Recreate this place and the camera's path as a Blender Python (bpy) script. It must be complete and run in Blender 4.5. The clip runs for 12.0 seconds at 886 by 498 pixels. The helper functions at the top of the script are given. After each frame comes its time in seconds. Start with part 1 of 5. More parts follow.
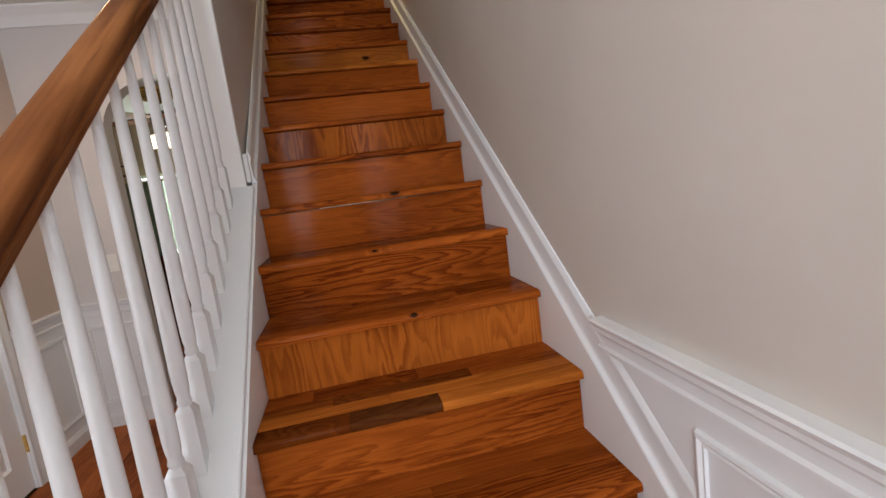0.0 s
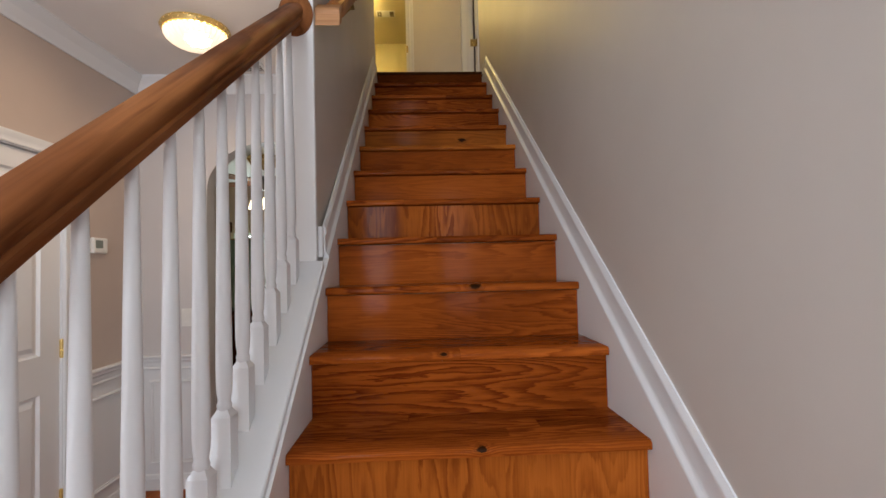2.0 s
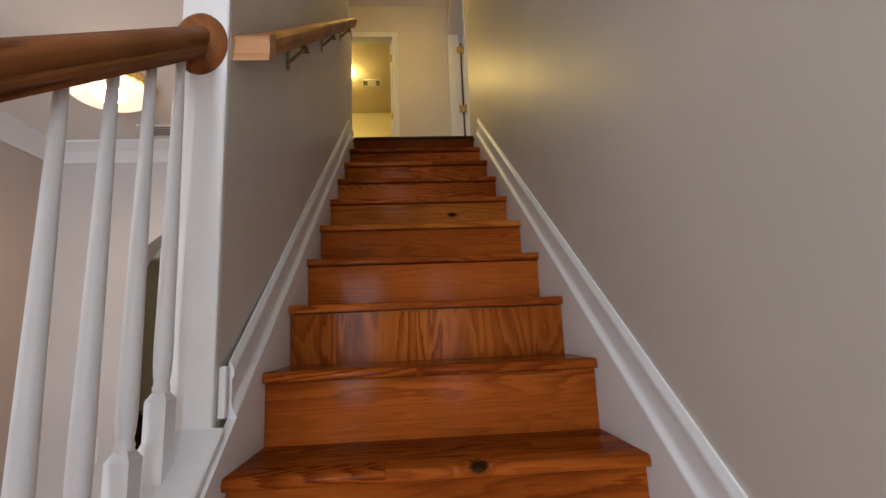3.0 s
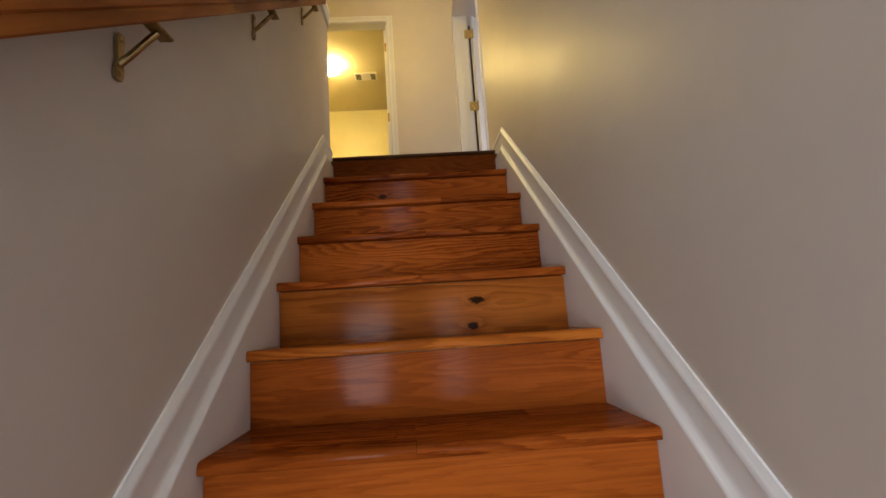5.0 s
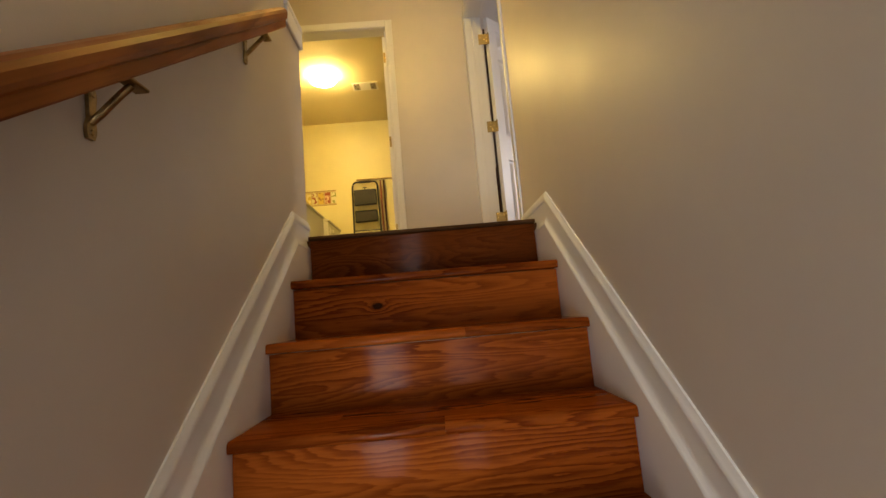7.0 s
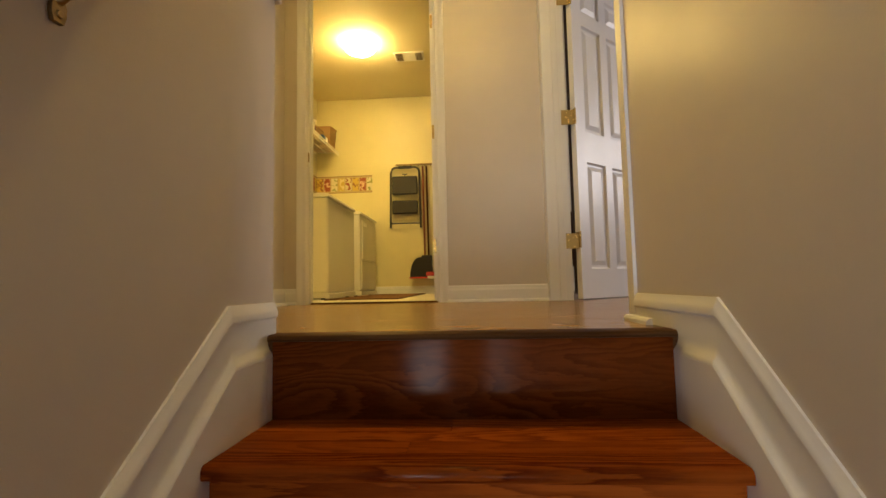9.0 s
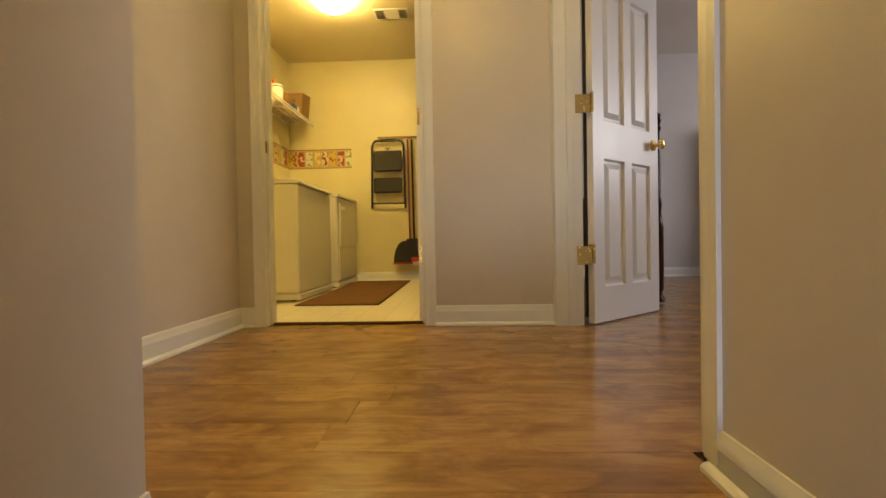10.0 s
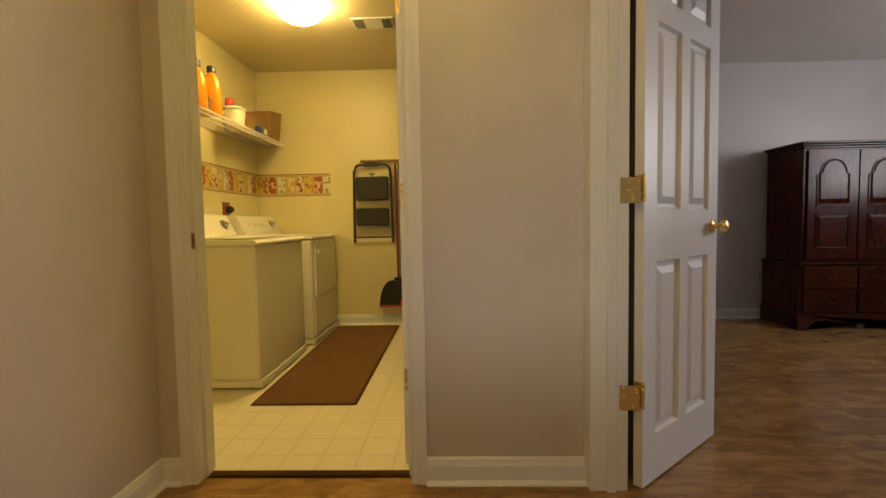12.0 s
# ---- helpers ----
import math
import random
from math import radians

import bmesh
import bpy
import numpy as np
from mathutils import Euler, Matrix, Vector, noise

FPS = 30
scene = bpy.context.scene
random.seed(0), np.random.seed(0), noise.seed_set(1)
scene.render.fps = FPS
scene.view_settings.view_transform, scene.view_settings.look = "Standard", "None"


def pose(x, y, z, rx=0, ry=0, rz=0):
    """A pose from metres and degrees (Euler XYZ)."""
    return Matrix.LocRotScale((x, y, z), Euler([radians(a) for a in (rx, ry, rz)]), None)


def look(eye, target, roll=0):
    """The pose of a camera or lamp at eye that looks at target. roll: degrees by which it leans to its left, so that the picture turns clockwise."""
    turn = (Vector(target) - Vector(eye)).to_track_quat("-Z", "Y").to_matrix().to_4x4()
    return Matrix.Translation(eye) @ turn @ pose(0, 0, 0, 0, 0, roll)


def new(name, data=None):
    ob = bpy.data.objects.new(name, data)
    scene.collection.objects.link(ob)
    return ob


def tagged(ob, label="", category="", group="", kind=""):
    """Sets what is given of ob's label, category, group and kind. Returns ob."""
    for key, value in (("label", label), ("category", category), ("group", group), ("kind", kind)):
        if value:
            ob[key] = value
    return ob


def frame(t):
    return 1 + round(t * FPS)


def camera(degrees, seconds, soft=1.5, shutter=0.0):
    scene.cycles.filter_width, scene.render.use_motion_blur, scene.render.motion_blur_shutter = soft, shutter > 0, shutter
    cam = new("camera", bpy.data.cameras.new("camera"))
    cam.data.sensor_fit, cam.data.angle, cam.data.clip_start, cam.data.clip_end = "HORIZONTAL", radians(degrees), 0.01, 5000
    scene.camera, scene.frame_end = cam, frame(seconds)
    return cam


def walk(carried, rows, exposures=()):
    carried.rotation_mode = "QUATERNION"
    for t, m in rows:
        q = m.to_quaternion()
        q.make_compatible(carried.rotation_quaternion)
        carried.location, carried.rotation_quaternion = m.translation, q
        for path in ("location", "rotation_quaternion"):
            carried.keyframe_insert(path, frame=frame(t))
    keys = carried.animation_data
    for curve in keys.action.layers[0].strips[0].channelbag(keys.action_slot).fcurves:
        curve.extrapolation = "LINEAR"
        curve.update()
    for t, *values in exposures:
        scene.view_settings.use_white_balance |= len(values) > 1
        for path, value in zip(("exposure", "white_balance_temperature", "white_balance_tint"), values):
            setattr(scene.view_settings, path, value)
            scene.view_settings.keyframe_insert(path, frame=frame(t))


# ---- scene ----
cam = camera(86.7, 12.0)
PATH = [
    (0, (0.315, -4.183, 1.355), (0.701, -2.243, 1.062), -7.6),
    (0.5, (0.326, -4.159, 1.359), (0.514, -2.189, 1.069), -7.8),
    (1, (0.298, -4.145, 1.372), (0.336, -2.162, 1.115), -6.9),
    (1.5, (0.306, -4.089, 1.4), (0.355, -2.099, 1.214), -4.4),
    (2, (0.342, -3.919, 1.403), (0.433, -1.922, 1.47), -1.4),
    (2.5, (0.359, -3.525, 1.483), (0.474, -1.548, 1.76), -1.1),
    (3, (0.402, -3.299, 1.614), (0.535, -1.332, 1.953), -2.3),
    (3.5, (0.463, -3.06, 1.767), (0.59, -1.099, 2.139), -4.4),
    (5.5, (0.438, -2.274, 2.258), (0.524, -0.293, 2.521), -3.3),
    (6, (0.501, -2.099, 2.39), (0.577, -0.116, 2.636), -3.0),
    (6.5, (0.514, -1.956, 2.535), (0.563, 0.027, 2.788), -5.1),
    (7, (0.469, -1.807, 2.709), (0.524, 0.175, 2.972), -4.9),
    (7.5, (0.478, -1.584, 2.817), (0.432, 0.395, 3.102), -4.5),
    (7.7, (0.468, -1.491, 2.904), (0.393, 0.487, 3.194), -4.1),
    (9.3, (0.469, -0.881, 3.221), (0.334, 1.114, 3.289), -1.0),
    (9.5, (0.428, -0.768, 3.295), (0.3, 1.228, 3.303), -1.0),
    (10, (0.441, -0.576, 3.464), (0.357, 1.421, 3.433), -1.0),
    (10.5, (0.478, -0.371, 3.63), (0.404, 1.625, 3.518), -0.9),
    (11, (0.438, -0.205, 3.774), (0.372, 1.79, 3.656), -1.0),
    (11.5, (0.44, -0.059, 3.868), (0.38, 1.937, 3.756), -1.0),
    (12, (0.424, 0.084, 4.025), (0.368, 2.08, 3.911), -1.0),
]
walk(cam, [(t, look(eye, target, roll)) for t, eye, target, roll in PATH],
     [(0, 0.30, 6450, 10), (1.0, 0.28, 6350, 10), (2.0, 0.28, 6250, 10), (3.0, 0.32, 6250, 10), (3.5, 0.36, 6300, 10), (5.5, 0.95, 6250, 9), (6.0, 0.95, 6300, 9), (7.0, 0.84, 6900, 10),
      (7.7, 0.82, 6950, 10), (9.5, 0.72, 6650, 10), (10.5, 0.52, 6550, 10), (12, 0.22, 6500, 10)])


# ---------------------------------------------------------------- light
world = bpy.data.worlds.new("sky")
scene.world = world
world.use_nodes = True
wn = world.node_tree
sky = wn.nodes.new("ShaderNodeTexSky")
sky.sky_type = "NISHITA"
sky.sun_disc = False
sky.sun_elevation, sky.sun_rotation = radians(42), radians(160)
wn.links.new(sky.outputs[0], wn.nodes["Background"].inputs[0])
wn.nodes["Background"].inputs[1].default_value = 0.10

sun_data = bpy.data.lights.new("sun", "SUN")
sun_data.energy, sun_data.angle, sun_data.color = 2.5, radians(0.6), (1.0, 0.95, 0.88)
sun = new("sun", sun_data)
sun.matrix_world = look((4, -12, 14), (0, 0, 0))


def window_light(name, eye, target, wide, high, watts, color):
    data = bpy.data.lights.new(name, "AREA")
    data.shape, data.size, data.size_y, data.energy, data.color = "RECTANGLE", wide, high, watts, color
    ob = new(name, data)
    ob.matrix_world = look(eye, target)
    return ob


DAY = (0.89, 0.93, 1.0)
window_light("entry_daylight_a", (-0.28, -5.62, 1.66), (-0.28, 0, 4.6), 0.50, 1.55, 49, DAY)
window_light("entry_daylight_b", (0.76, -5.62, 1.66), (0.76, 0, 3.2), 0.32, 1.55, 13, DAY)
# Added lamp in an unseen high opening; it brightens the upper stair walls.
window_light("stairwell_added_daylight", (0.17, -5.62, 3.95), (1.25, -2.4, 3.5), 0.30, 1.20, 9, DAY)
window_light("bedroom_daylight", (5.35, 2.25, 3.04 + 1.75), (0, 2.9, 4.9), 1.2, 1.0, 32, (0.98, 0.93, 0.96))
window_light("kitchen_daylight", (-2.05, 3.34, 1.4), (-1.6, -2, 1.2), 0.78, 1.0, 60, (0.86, 1.0, 0.90))

# ---------------------------------------------------------------- materials


class Nodes:
    """A small helper that builds one node material."""

    def __init__(self, name, rough=0.5, metal=0.0, spec=0.5):
        self.mat = bpy.data.materials.new(name)
        self.mat.use_nodes = True
        self.tree = self.mat.node_tree
        self.bsdf = self.tree.nodes["Principled BSDF"]
        self.bsdf.inputs["Roughness"].default_value = rough
        self.bsdf.inputs["Metallic"].default_value = metal
        self.bsdf.inputs["Specular IOR Level"].default_value = spec

    def add(self, kind, **values):
        node = self.tree.nodes.new(kind)
        for key, value in values.items():
            node.inputs[key.replace("_", " ")].default_value = value
        return node

    def join(self, a, b):
        self.tree.links.new(a, b)

    def coords(self, scale=(1, 1, 1), shift=True, spread=9.0, tilt=0.0):
        tex = self.tree.nodes.new("ShaderNodeTexCoord")
        mapping = self.tree.nodes.new("ShaderNodeMapping")
        mapping.inputs["Scale"].default_value = scale
        turned = self.tree.nodes.new("ShaderNodeVectorRotate")
        turned.rotation_type = "X_AXIS"
        turned.inputs["Angle"].default_value = -tilt
        self.join(tex.outputs["Object"], turned.inputs["Vector"])
        self.join(turned.outputs[0], mapping.inputs["Vector"])
        if shift:
            info = self.tree.nodes.new("ShaderNodeObjectInfo")
            mul = self.tree.nodes.new("ShaderNodeVectorMath")
            mul.operation = "MULTIPLY"
            mul.inputs[1].default_value = (spread, spread * 0.73, spread * 0.41)
            self.join(info.outputs["Random"], mul.inputs[0])
            self.join(mul.outputs[0], mapping.inputs["Location"])
        return mapping.outputs["Vector"]

    def noise(self, vector, scale, detail=3.0, rough=0.5, distortion=0.0):
        node = self.add("ShaderNodeTexNoise", Scale=scale, Detail=detail, Roughness=rough, Distortion=distortion)
        self.join(vector, node.inputs["Vector"])
        return node.outputs["Fac"]

    def ramp(self, value, stops):
        node = self.tree.nodes.new("ShaderNodeValToRGB")
        points = node.color_ramp.elements
        while len(points) < len(stops):
            points.new(0.5)
        for point, (at, color) in zip(points, stops):
            point.position, point.color = at, (*color, 1) if len(color) == 3 else color
        self.join(value, node.inputs[0])
        return node.outputs[0]

    def math(self, op, a, b=None):
        node = self.tree.nodes.new("ShaderNodeMath")
        node.operation = op
        for slot, value in zip(node.inputs, (a, b)):
            if value is None:
                continue
            if isinstance(value, (int, float)):
                slot.default_value = value
            else:
                self.join(value, slot)
        return node.outputs[0]

    def mix(self, fac, a, b, blend="MIX"):
        node = self.tree.nodes.new("ShaderNodeMix")
        node.data_type, node.blend_type = "RGBA", blend
        for slot, value in ((node.inputs[0], fac), (node.inputs[6], a), (node.inputs[7], b)):
            if isinstance(value, (int, float)):
                slot.default_value = value
            elif isinstance(value, tuple):
                slot.default_value = (*value, 1)
            else:
                self.join(value, slot)
        return node.outputs[2]

    def bump(self, height, strength=0.2, distance=0.002):
        node = self.add("ShaderNodeBump", Strength=strength, Distance=distance)
        self.join(height, node.inputs["Height"])
        self.join(node.outputs[0], self.bsdf.inputs["Normal"])

    def color(self, value):
        if isinstance(value, tuple):
            self.bsdf.inputs["Base Color"].default_value = (*value, 1)
        else:
            self.join(value, self.bsdf.inputs["Base Color"])
        return self

    def roughness(self, value, low, high):
        node = self.add("ShaderNodeMapRange")
        node.inputs["To Min"].default_value, node.inputs["To Max"].default_value = low, high
        self.join(value, node.inputs["Value"])
        self.join(node.outputs[0], self.bsdf.inputs["Roughness"])


def paint(name, color, rough=0.45, bump=0.12, soil=0.06, grain=260):
    """Rolled or brushed paint: orange peel, faint large blotches."""
    n = Nodes(name, rough)
    at = n.coords(shift=False)
    big = n.noise(at, 1.7, 4, 0.55)
    dark = tuple(c * (1 - soil) for c in color)
    light = tuple(min(1, c * (1 + soil * 0.6)) for c in color)
    n.color(n.ramp(big, [(0.3, dark), (0.72, light)]))
    fine = n.noise(at, grain, 2, 0.5)
    n.roughness(n.noise(at, 5, 3), rough - 0.06, rough + 0.08)
    n.bump(fine, bump, 0.0012)
    return n.mat


def wood(name, light, dark, along="x", rings=34.0, knots=(), rough=0.10, coat=0.0, spec=0.019, stretch=0.10, fine=0.4, spread=9.0, scale=5.0, hue=0.18, tilt=0.0):
    """Flat-sawn softwood: contour grain drawn out along one axis, fibres, pores, knots and varnish."""
    n = Nodes(name, rough, 0.0, spec)
    s = {"x": (stretch, 1, 1), "y": (1, stretch, 1), "z": (1, 1, stretch)}[along]
    at = n.coords(s, True, spread, tilt)
    field = n.noise(at, scale, 2.2, 0.5, 0.35)
    field = n.math("ADD", field, n.math("MULTIPLY", n.noise(at, scale * 9, 4, 0.65), 0.075))
    field = n.math("ADD", field, n.math("MULTIPLY", n.noise(n.coords(tuple(min(1, v * 3.2) for v in s), True, spread, tilt), 11, 2, 0.5), 0.055))
    spots = None
    tex = n.tree.nodes.new("ShaderNodeTexCoord")
    for kx, ky, kz, size in knots:
        sub = n.tree.nodes.new("ShaderNodeVectorMath")
        sub.operation = "SUBTRACT"
        sub.inputs[1].default_value = (kx, ky, kz)
        n.join(tex.outputs["Object"], sub.inputs[0])
        sq = n.tree.nodes.new("ShaderNodeVectorMath")
        sq.operation = "MULTIPLY"
        sq.inputs[1].default_value = (0.62 / size, 0.3 / size, 1.15 / size)
        n.join(sub.outputs[0], sq.inputs[0])
        ln = n.tree.nodes.new("ShaderNodeVectorMath")
        ln.operation = "LENGTH"
        n.join(sq.outputs[0], ln.inputs[0])
        d = n.math("ADD", ln.outputs["Value"], n.math("MULTIPLY", n.math("SUBTRACT", n.noise(tex.outputs["Object"], 55, 3), 0.5), 1.3))
        swell = n.math("POWER", 2.718, n.math("MULTIPLY", n.math("MULTIPLY", d, d), -0.22))
        field = n.math("ADD", field, n.math("MULTIPLY", swell, 0.055))
        core = n.math("MULTIPLY", n.math("MAXIMUM", 0.0, n.math("SUBTRACT", 1.0, n.math("MULTIPLY", d, 0.85))), 1.6)
        rim = n.math("MAXIMUM", 0.0, n.math("SUBTRACT", 0.16, n.math("ABSOLUTE", n.math("SUBTRACT", d, 1.45))))
        core = n.math("MAXIMUM", core, rim)
        spots = core if spots is None else n.math("MAXIMUM", spots, core)
    wave = n.math("FRACT", n.math("MULTIPLY", field, rings))
    grain = n.ramp(wave, [(0.0, (0, 0, 0)), (0.28, (0.10, 0.10, 0.10)), (0.62, (0.72, 0.72, 0.72)), (0.86, (1, 1, 1)), (0.97, (0.2, 0.2, 0.2)), (1.0, (0, 0, 0))])
    fs = tuple(v * (1.0 if v == 1 else 0.2) for v in s)
    fibre = n.noise(n.coords(fs, True, spread, tilt), 190, 2, 0.6)
    calm = n.ramp(n.noise(n.coords(tuple(min(1, v * 2) for v in s), True, spread * 1.7), 4.0, 2), [(0.34, (0.30, 0.30, 0.30)), (0.60, (1.0, 1.0, 1.0))])
    col = n.mix(n.math("MULTIPLY", grain, calm), light, dark)
    col = n.mix(fine, col, n.mix(1.0, col, n.ramp(fibre, [(0.3, (0.55, 0.5, 0.45)), (0.65, (1, 1, 1))]), "MULTIPLY"))
    big = n.noise(n.coords((0.5, 1, 1), True, spread * 2), 2.6, 3)
    col = n.mix(1.0, col, n.ramp(big, [(0.3, (0.62, 0.54, 0.48)), (0.68, (1.18, 1.18, 1.12))]), "MULTIPLY")
    info = n.tree.nodes.new("ShaderNodeObjectInfo")
    col = n.mix(1.0, col, n.ramp(info.outputs["Random"], [(0.0, (1 - hue, 1 - 1.25 * hue, 1 - 1.5 * hue)), (1.0, (1.06, 1.05, 1.0))]), "MULTIPLY")
    if spots is not None:
        col = n.mix(n.math("MINIMUM", 1.0, n.math("MULTIPLY", spots, 1.7)), col, (0.026, 0.009, 0.003))
    n.color(col)
    n.bsdf.inputs["Coat Weight"].default_value = coat
    n.bsdf.inputs["Coat Roughness"].default_value = 0.16
    n.roughness(n.noise(n.coords((1, 1, 1), True), 7, 3), rough * 0.6, rough * 1.5)
    n.bump(n.math("ADD", n.math("MULTIPLY", grain, 0.5), fibre), 0.07, 0.0006)
    return n.mat


def laminate(name, light, mid, dark, along=0):
    """Printed wood-look planks: soft streaky blotches, a few knots, satin sheen."""
    n = Nodes(name, 0.3, 0.0, 0.32)
    s = (0.5, 1, 1) if along == 0 else (1, 0.5, 1)
    at = n.coords(s, True, 14.0)
    blot = n.noise(at, 10.0, 5, 0.65, 0.8)
    col = n.ramp(blot, [(0.31, dark), (0.45, mid), (0.62, light)])
    fs = (0.05, 1, 1) if along == 0 else (1, 0.05, 1)
    streak = n.noise(n.coords(fs, True, 11.0), 70, 3, 0.6)
    col = n.mix(0.32, col, n.mix(1.0, col, n.ramp(streak, [(0.34, (0.62, 0.58, 0.52)), (0.62, (1.08, 1.08, 1.05))]), "MULTIPLY"))
    spot = n.noise(n.coords((0.22, 1, 1) if along == 0 else (1, 0.22, 1), True, 21.0), 13.0, 3, 0.5, 0.2)
    col = n.mix(n.ramp(spot, [(0.56, (0, 0, 0)), (0.85, (0.40, 0.40, 0.40))]), col, tuple(c * 0.50 for c in dark))
    info = n.tree.nodes.new("ShaderNodeObjectInfo")
    col = n.mix(1.0, col, n.ramp(info.outputs["Random"], [(0.0, (0.86, 0.84, 0.82)), (1.0, (1.08, 1.07, 1.05))]), "MULTIPLY")
    n.color(col)
    n.roughness(blot, 0.18, 0.30)
    n.bump(streak, 0.04, 0.0005)
    return n.mat


def metal(name, color, rough=0.25, wear=0.15):
    n = Nodes(name, rough, 1.0)
    spots = n.noise(n.coords(), 60, 4)
    n.color(n.ramp(spots, [(0.35, tuple(c * (1 - wear) for c in color)), (0.65, color)]))
    n.roughness(spots, rough - 0.06, rough + 0.12)
    return n.mat


def plastic(name, color, rough=0.4, vary=0.08, scale=30):
    n = Nodes(name, rough)
    spots = n.noise(n.coords(), scale, 3)
    n.color(n.ramp(spots, [(0.3, tuple(c * (1 - vary) for c in color)), (0.7, color)]))
    n.bump(n.noise(n.coords(), 350, 2), 0.06, 0.0006)
    return n.mat


def glow(name, color, strength):
    n = Nodes(name, 0.3)
    n.color((0.9, 0.88, 0.82))
    n.bsdf.inputs["Emission Color"].default_value = (*color, 1)
    n.bsdf.inputs["Emission Strength"].default_value = strength
    return n.mat


def carpet(name, color):
    n = Nodes(name, 0.95, 0, 0.1)
    at = n.coords(shift=False)
    n.color(n.mix(0.5, n.ramp(n.noise(at, 420, 2), [(0.3, tuple(c * 0.55 for c in color)), (0.7, color)]), n.ramp(n.noise(at, 6, 3), [(0.3, tuple(c * 0.8 for c in color)), (0.7, color)])))
    n.bump(n.noise(at, 420, 2), 0.6, 0.003)
    return n.mat


def vinyl(name):
    """Cream sheet vinyl with a printed tile grid."""
    n = Nodes(name, 0.32)
    at = n.coords(shift=False)
    brick = n.tree.nodes.new("ShaderNodeTexBrick")
    brick.offset = 0.0
    for key, value in (("Color1", (0.76, 0.71, 0.58, 1)), ("Color2", (0.80, 0.75, 0.62, 1)), ("Mortar", (0.64, 0.58, 0.44, 1)), ("Scale", 1.0),
                       ("Mortar Size", 0.007), ("Mortar Smooth", 0.4), ("Brick Width", 0.155), ("Row Height", 0.155)):
        brick.inputs[key].default_value = value
    n.join(at, brick.inputs["Vector"])
    n.color(n.mix(0.35, brick.outputs["Color"], n.ramp(n.noise(at, 22, 4), [(0.35, (0.72, 0.66, 0.52)), (0.65, (0.82, 0.77, 0.64))])))
    n.bump(brick.outputs["Fac"], 0.1, -0.001)
    return n.mat


def border_print(name):
    """Wallpaper border: upright cards of gold, cream and red with fruit blotches between dark edge lines."""
    n = Nodes(name, 0.5)
    at = n.coords(shift=False)
    sep = n.tree.nodes.new("ShaderNodeSeparateXYZ")
    n.join(at, sep.inputs[0])
    run = n.math("MULTIPLY", n.math("ADD", sep.outputs["X"], n.math("MULTIPLY", sep.outputs["Y"], -1.0)), 11.2)
    cell = n.math("FLOOR", run)
    inside = n.math("FRACT", run)

    def steps(value, stops):
        out = n.ramp(value, stops)
        out.node.color_ramp.interpolation = "CONSTANT"
        return out

    turn = n.math("FRACT", n.math("ADD", n.math("MULTIPLY", cell, 0.2), 0.05))
    base = steps(turn, [(0.0, (0.56, 0.42, 0.09)), (0.2, (0.66, 0.60, 0.36)), (0.4, (0.62, 0.44, 0.08)), (0.6, (0.32, 0.075, 0.025)), (0.8, (0.70, 0.66, 0.48))])
    fruit = steps(turn, [(0.0, (0.72, 0.62, 0.34)), (0.2, (0.30, 0.07, 0.03)), (0.4, (0.28, 0.12, 0.04)), (0.6, (0.72, 0.50, 0.32)), (0.8, (0.30, 0.33, 0.10))])
    mask = n.ramp(n.noise(at, 17, 2, 0.5, 1.2), [(0.53, (0, 0, 0)), (0.58, (1, 1, 1))])
    col = n.mix(mask, base, fruit)
    card = n.math("MAXIMUM", n.math("GREATER_THAN", n.math("ABSOLUTE", n.math("SUBTRACT", inside, 0.5)), 0.43),
                  n.math("GREATER_THAN", n.math("ABSOLUTE", n.math("SUBTRACT", sep.outputs["Z"], 4.405)), 0.080))
    col = n.mix(card, col, (0.50, 0.39, 0.20))
    edge = n.math("GREATER_THAN", n.math("ABSOLUTE", n.math("SUBTRACT", sep.outputs["Z"], 4.405)), 0.099)
    n.color(n.mix(edge, col, (0.22, 0.12, 0.05)))
    return n.mat


def wicker(name, color):
    n = Nodes(name, 0.75)
    at = n.coords(shift=False)
    wave = n.add("ShaderNodeTexWave", Scale=55.0, Distortion=3.0, Detail=2.0)
    wave.bands_direction = "Z"
    n.join(at, wave.inputs["Vector"])
    n.color(n.ramp(wave.outputs["Fac"], [(0.2, tuple(c * 0.4 for c in color)), (0.7, color)]))
    n.bump(wave.outputs["Fac"], 0.7, 0.004)
    return n.mat


KITCHEN_PAINT = paint("far_room_paint", (0.52, 0.40, 0.29), 0.5, 0.14)
GREIGE = paint("greige_wall_paint", (0.565, 0.520, 0.470), 0.40, 0.16)
FOYER_PAINT = paint("foyer_wall_paint", (0.52, 0.425, 0.36), 0.42, 0.14)
PALE = paint("pale_wall_paint", (0.60, 0.575, 0.565), 0.42, 0.14)
CREAM = paint("laundry_wall_paint", (0.72, 0.655, 0.385), 0.42, 0.14)
CEIL = paint("ceiling_paint", (0.82, 0.80, 0.78), 0.8, 0.3, 0.04, 120)
WHITE = paint("white_trim_paint", (0.74, 0.750, 0.755), 0.38, 0.03, 0.015, 90)
WORN = paint("scuffed_white_trim_paint", (0.775, 0.765, 0.75), 0.34, 0.06, 0.04, 60)
DOORWHITE = paint("white_door_paint", (0.80, 0.80, 0.80), 0.34, 0.08, 0.04, 140)
PINE_L, PINE_D = (0.345, 0.088, 0.0140), (0.145, 0.0260, 0.0046)
PINE = wood("varnished_pine", PINE_L, PINE_D, "x", 31)
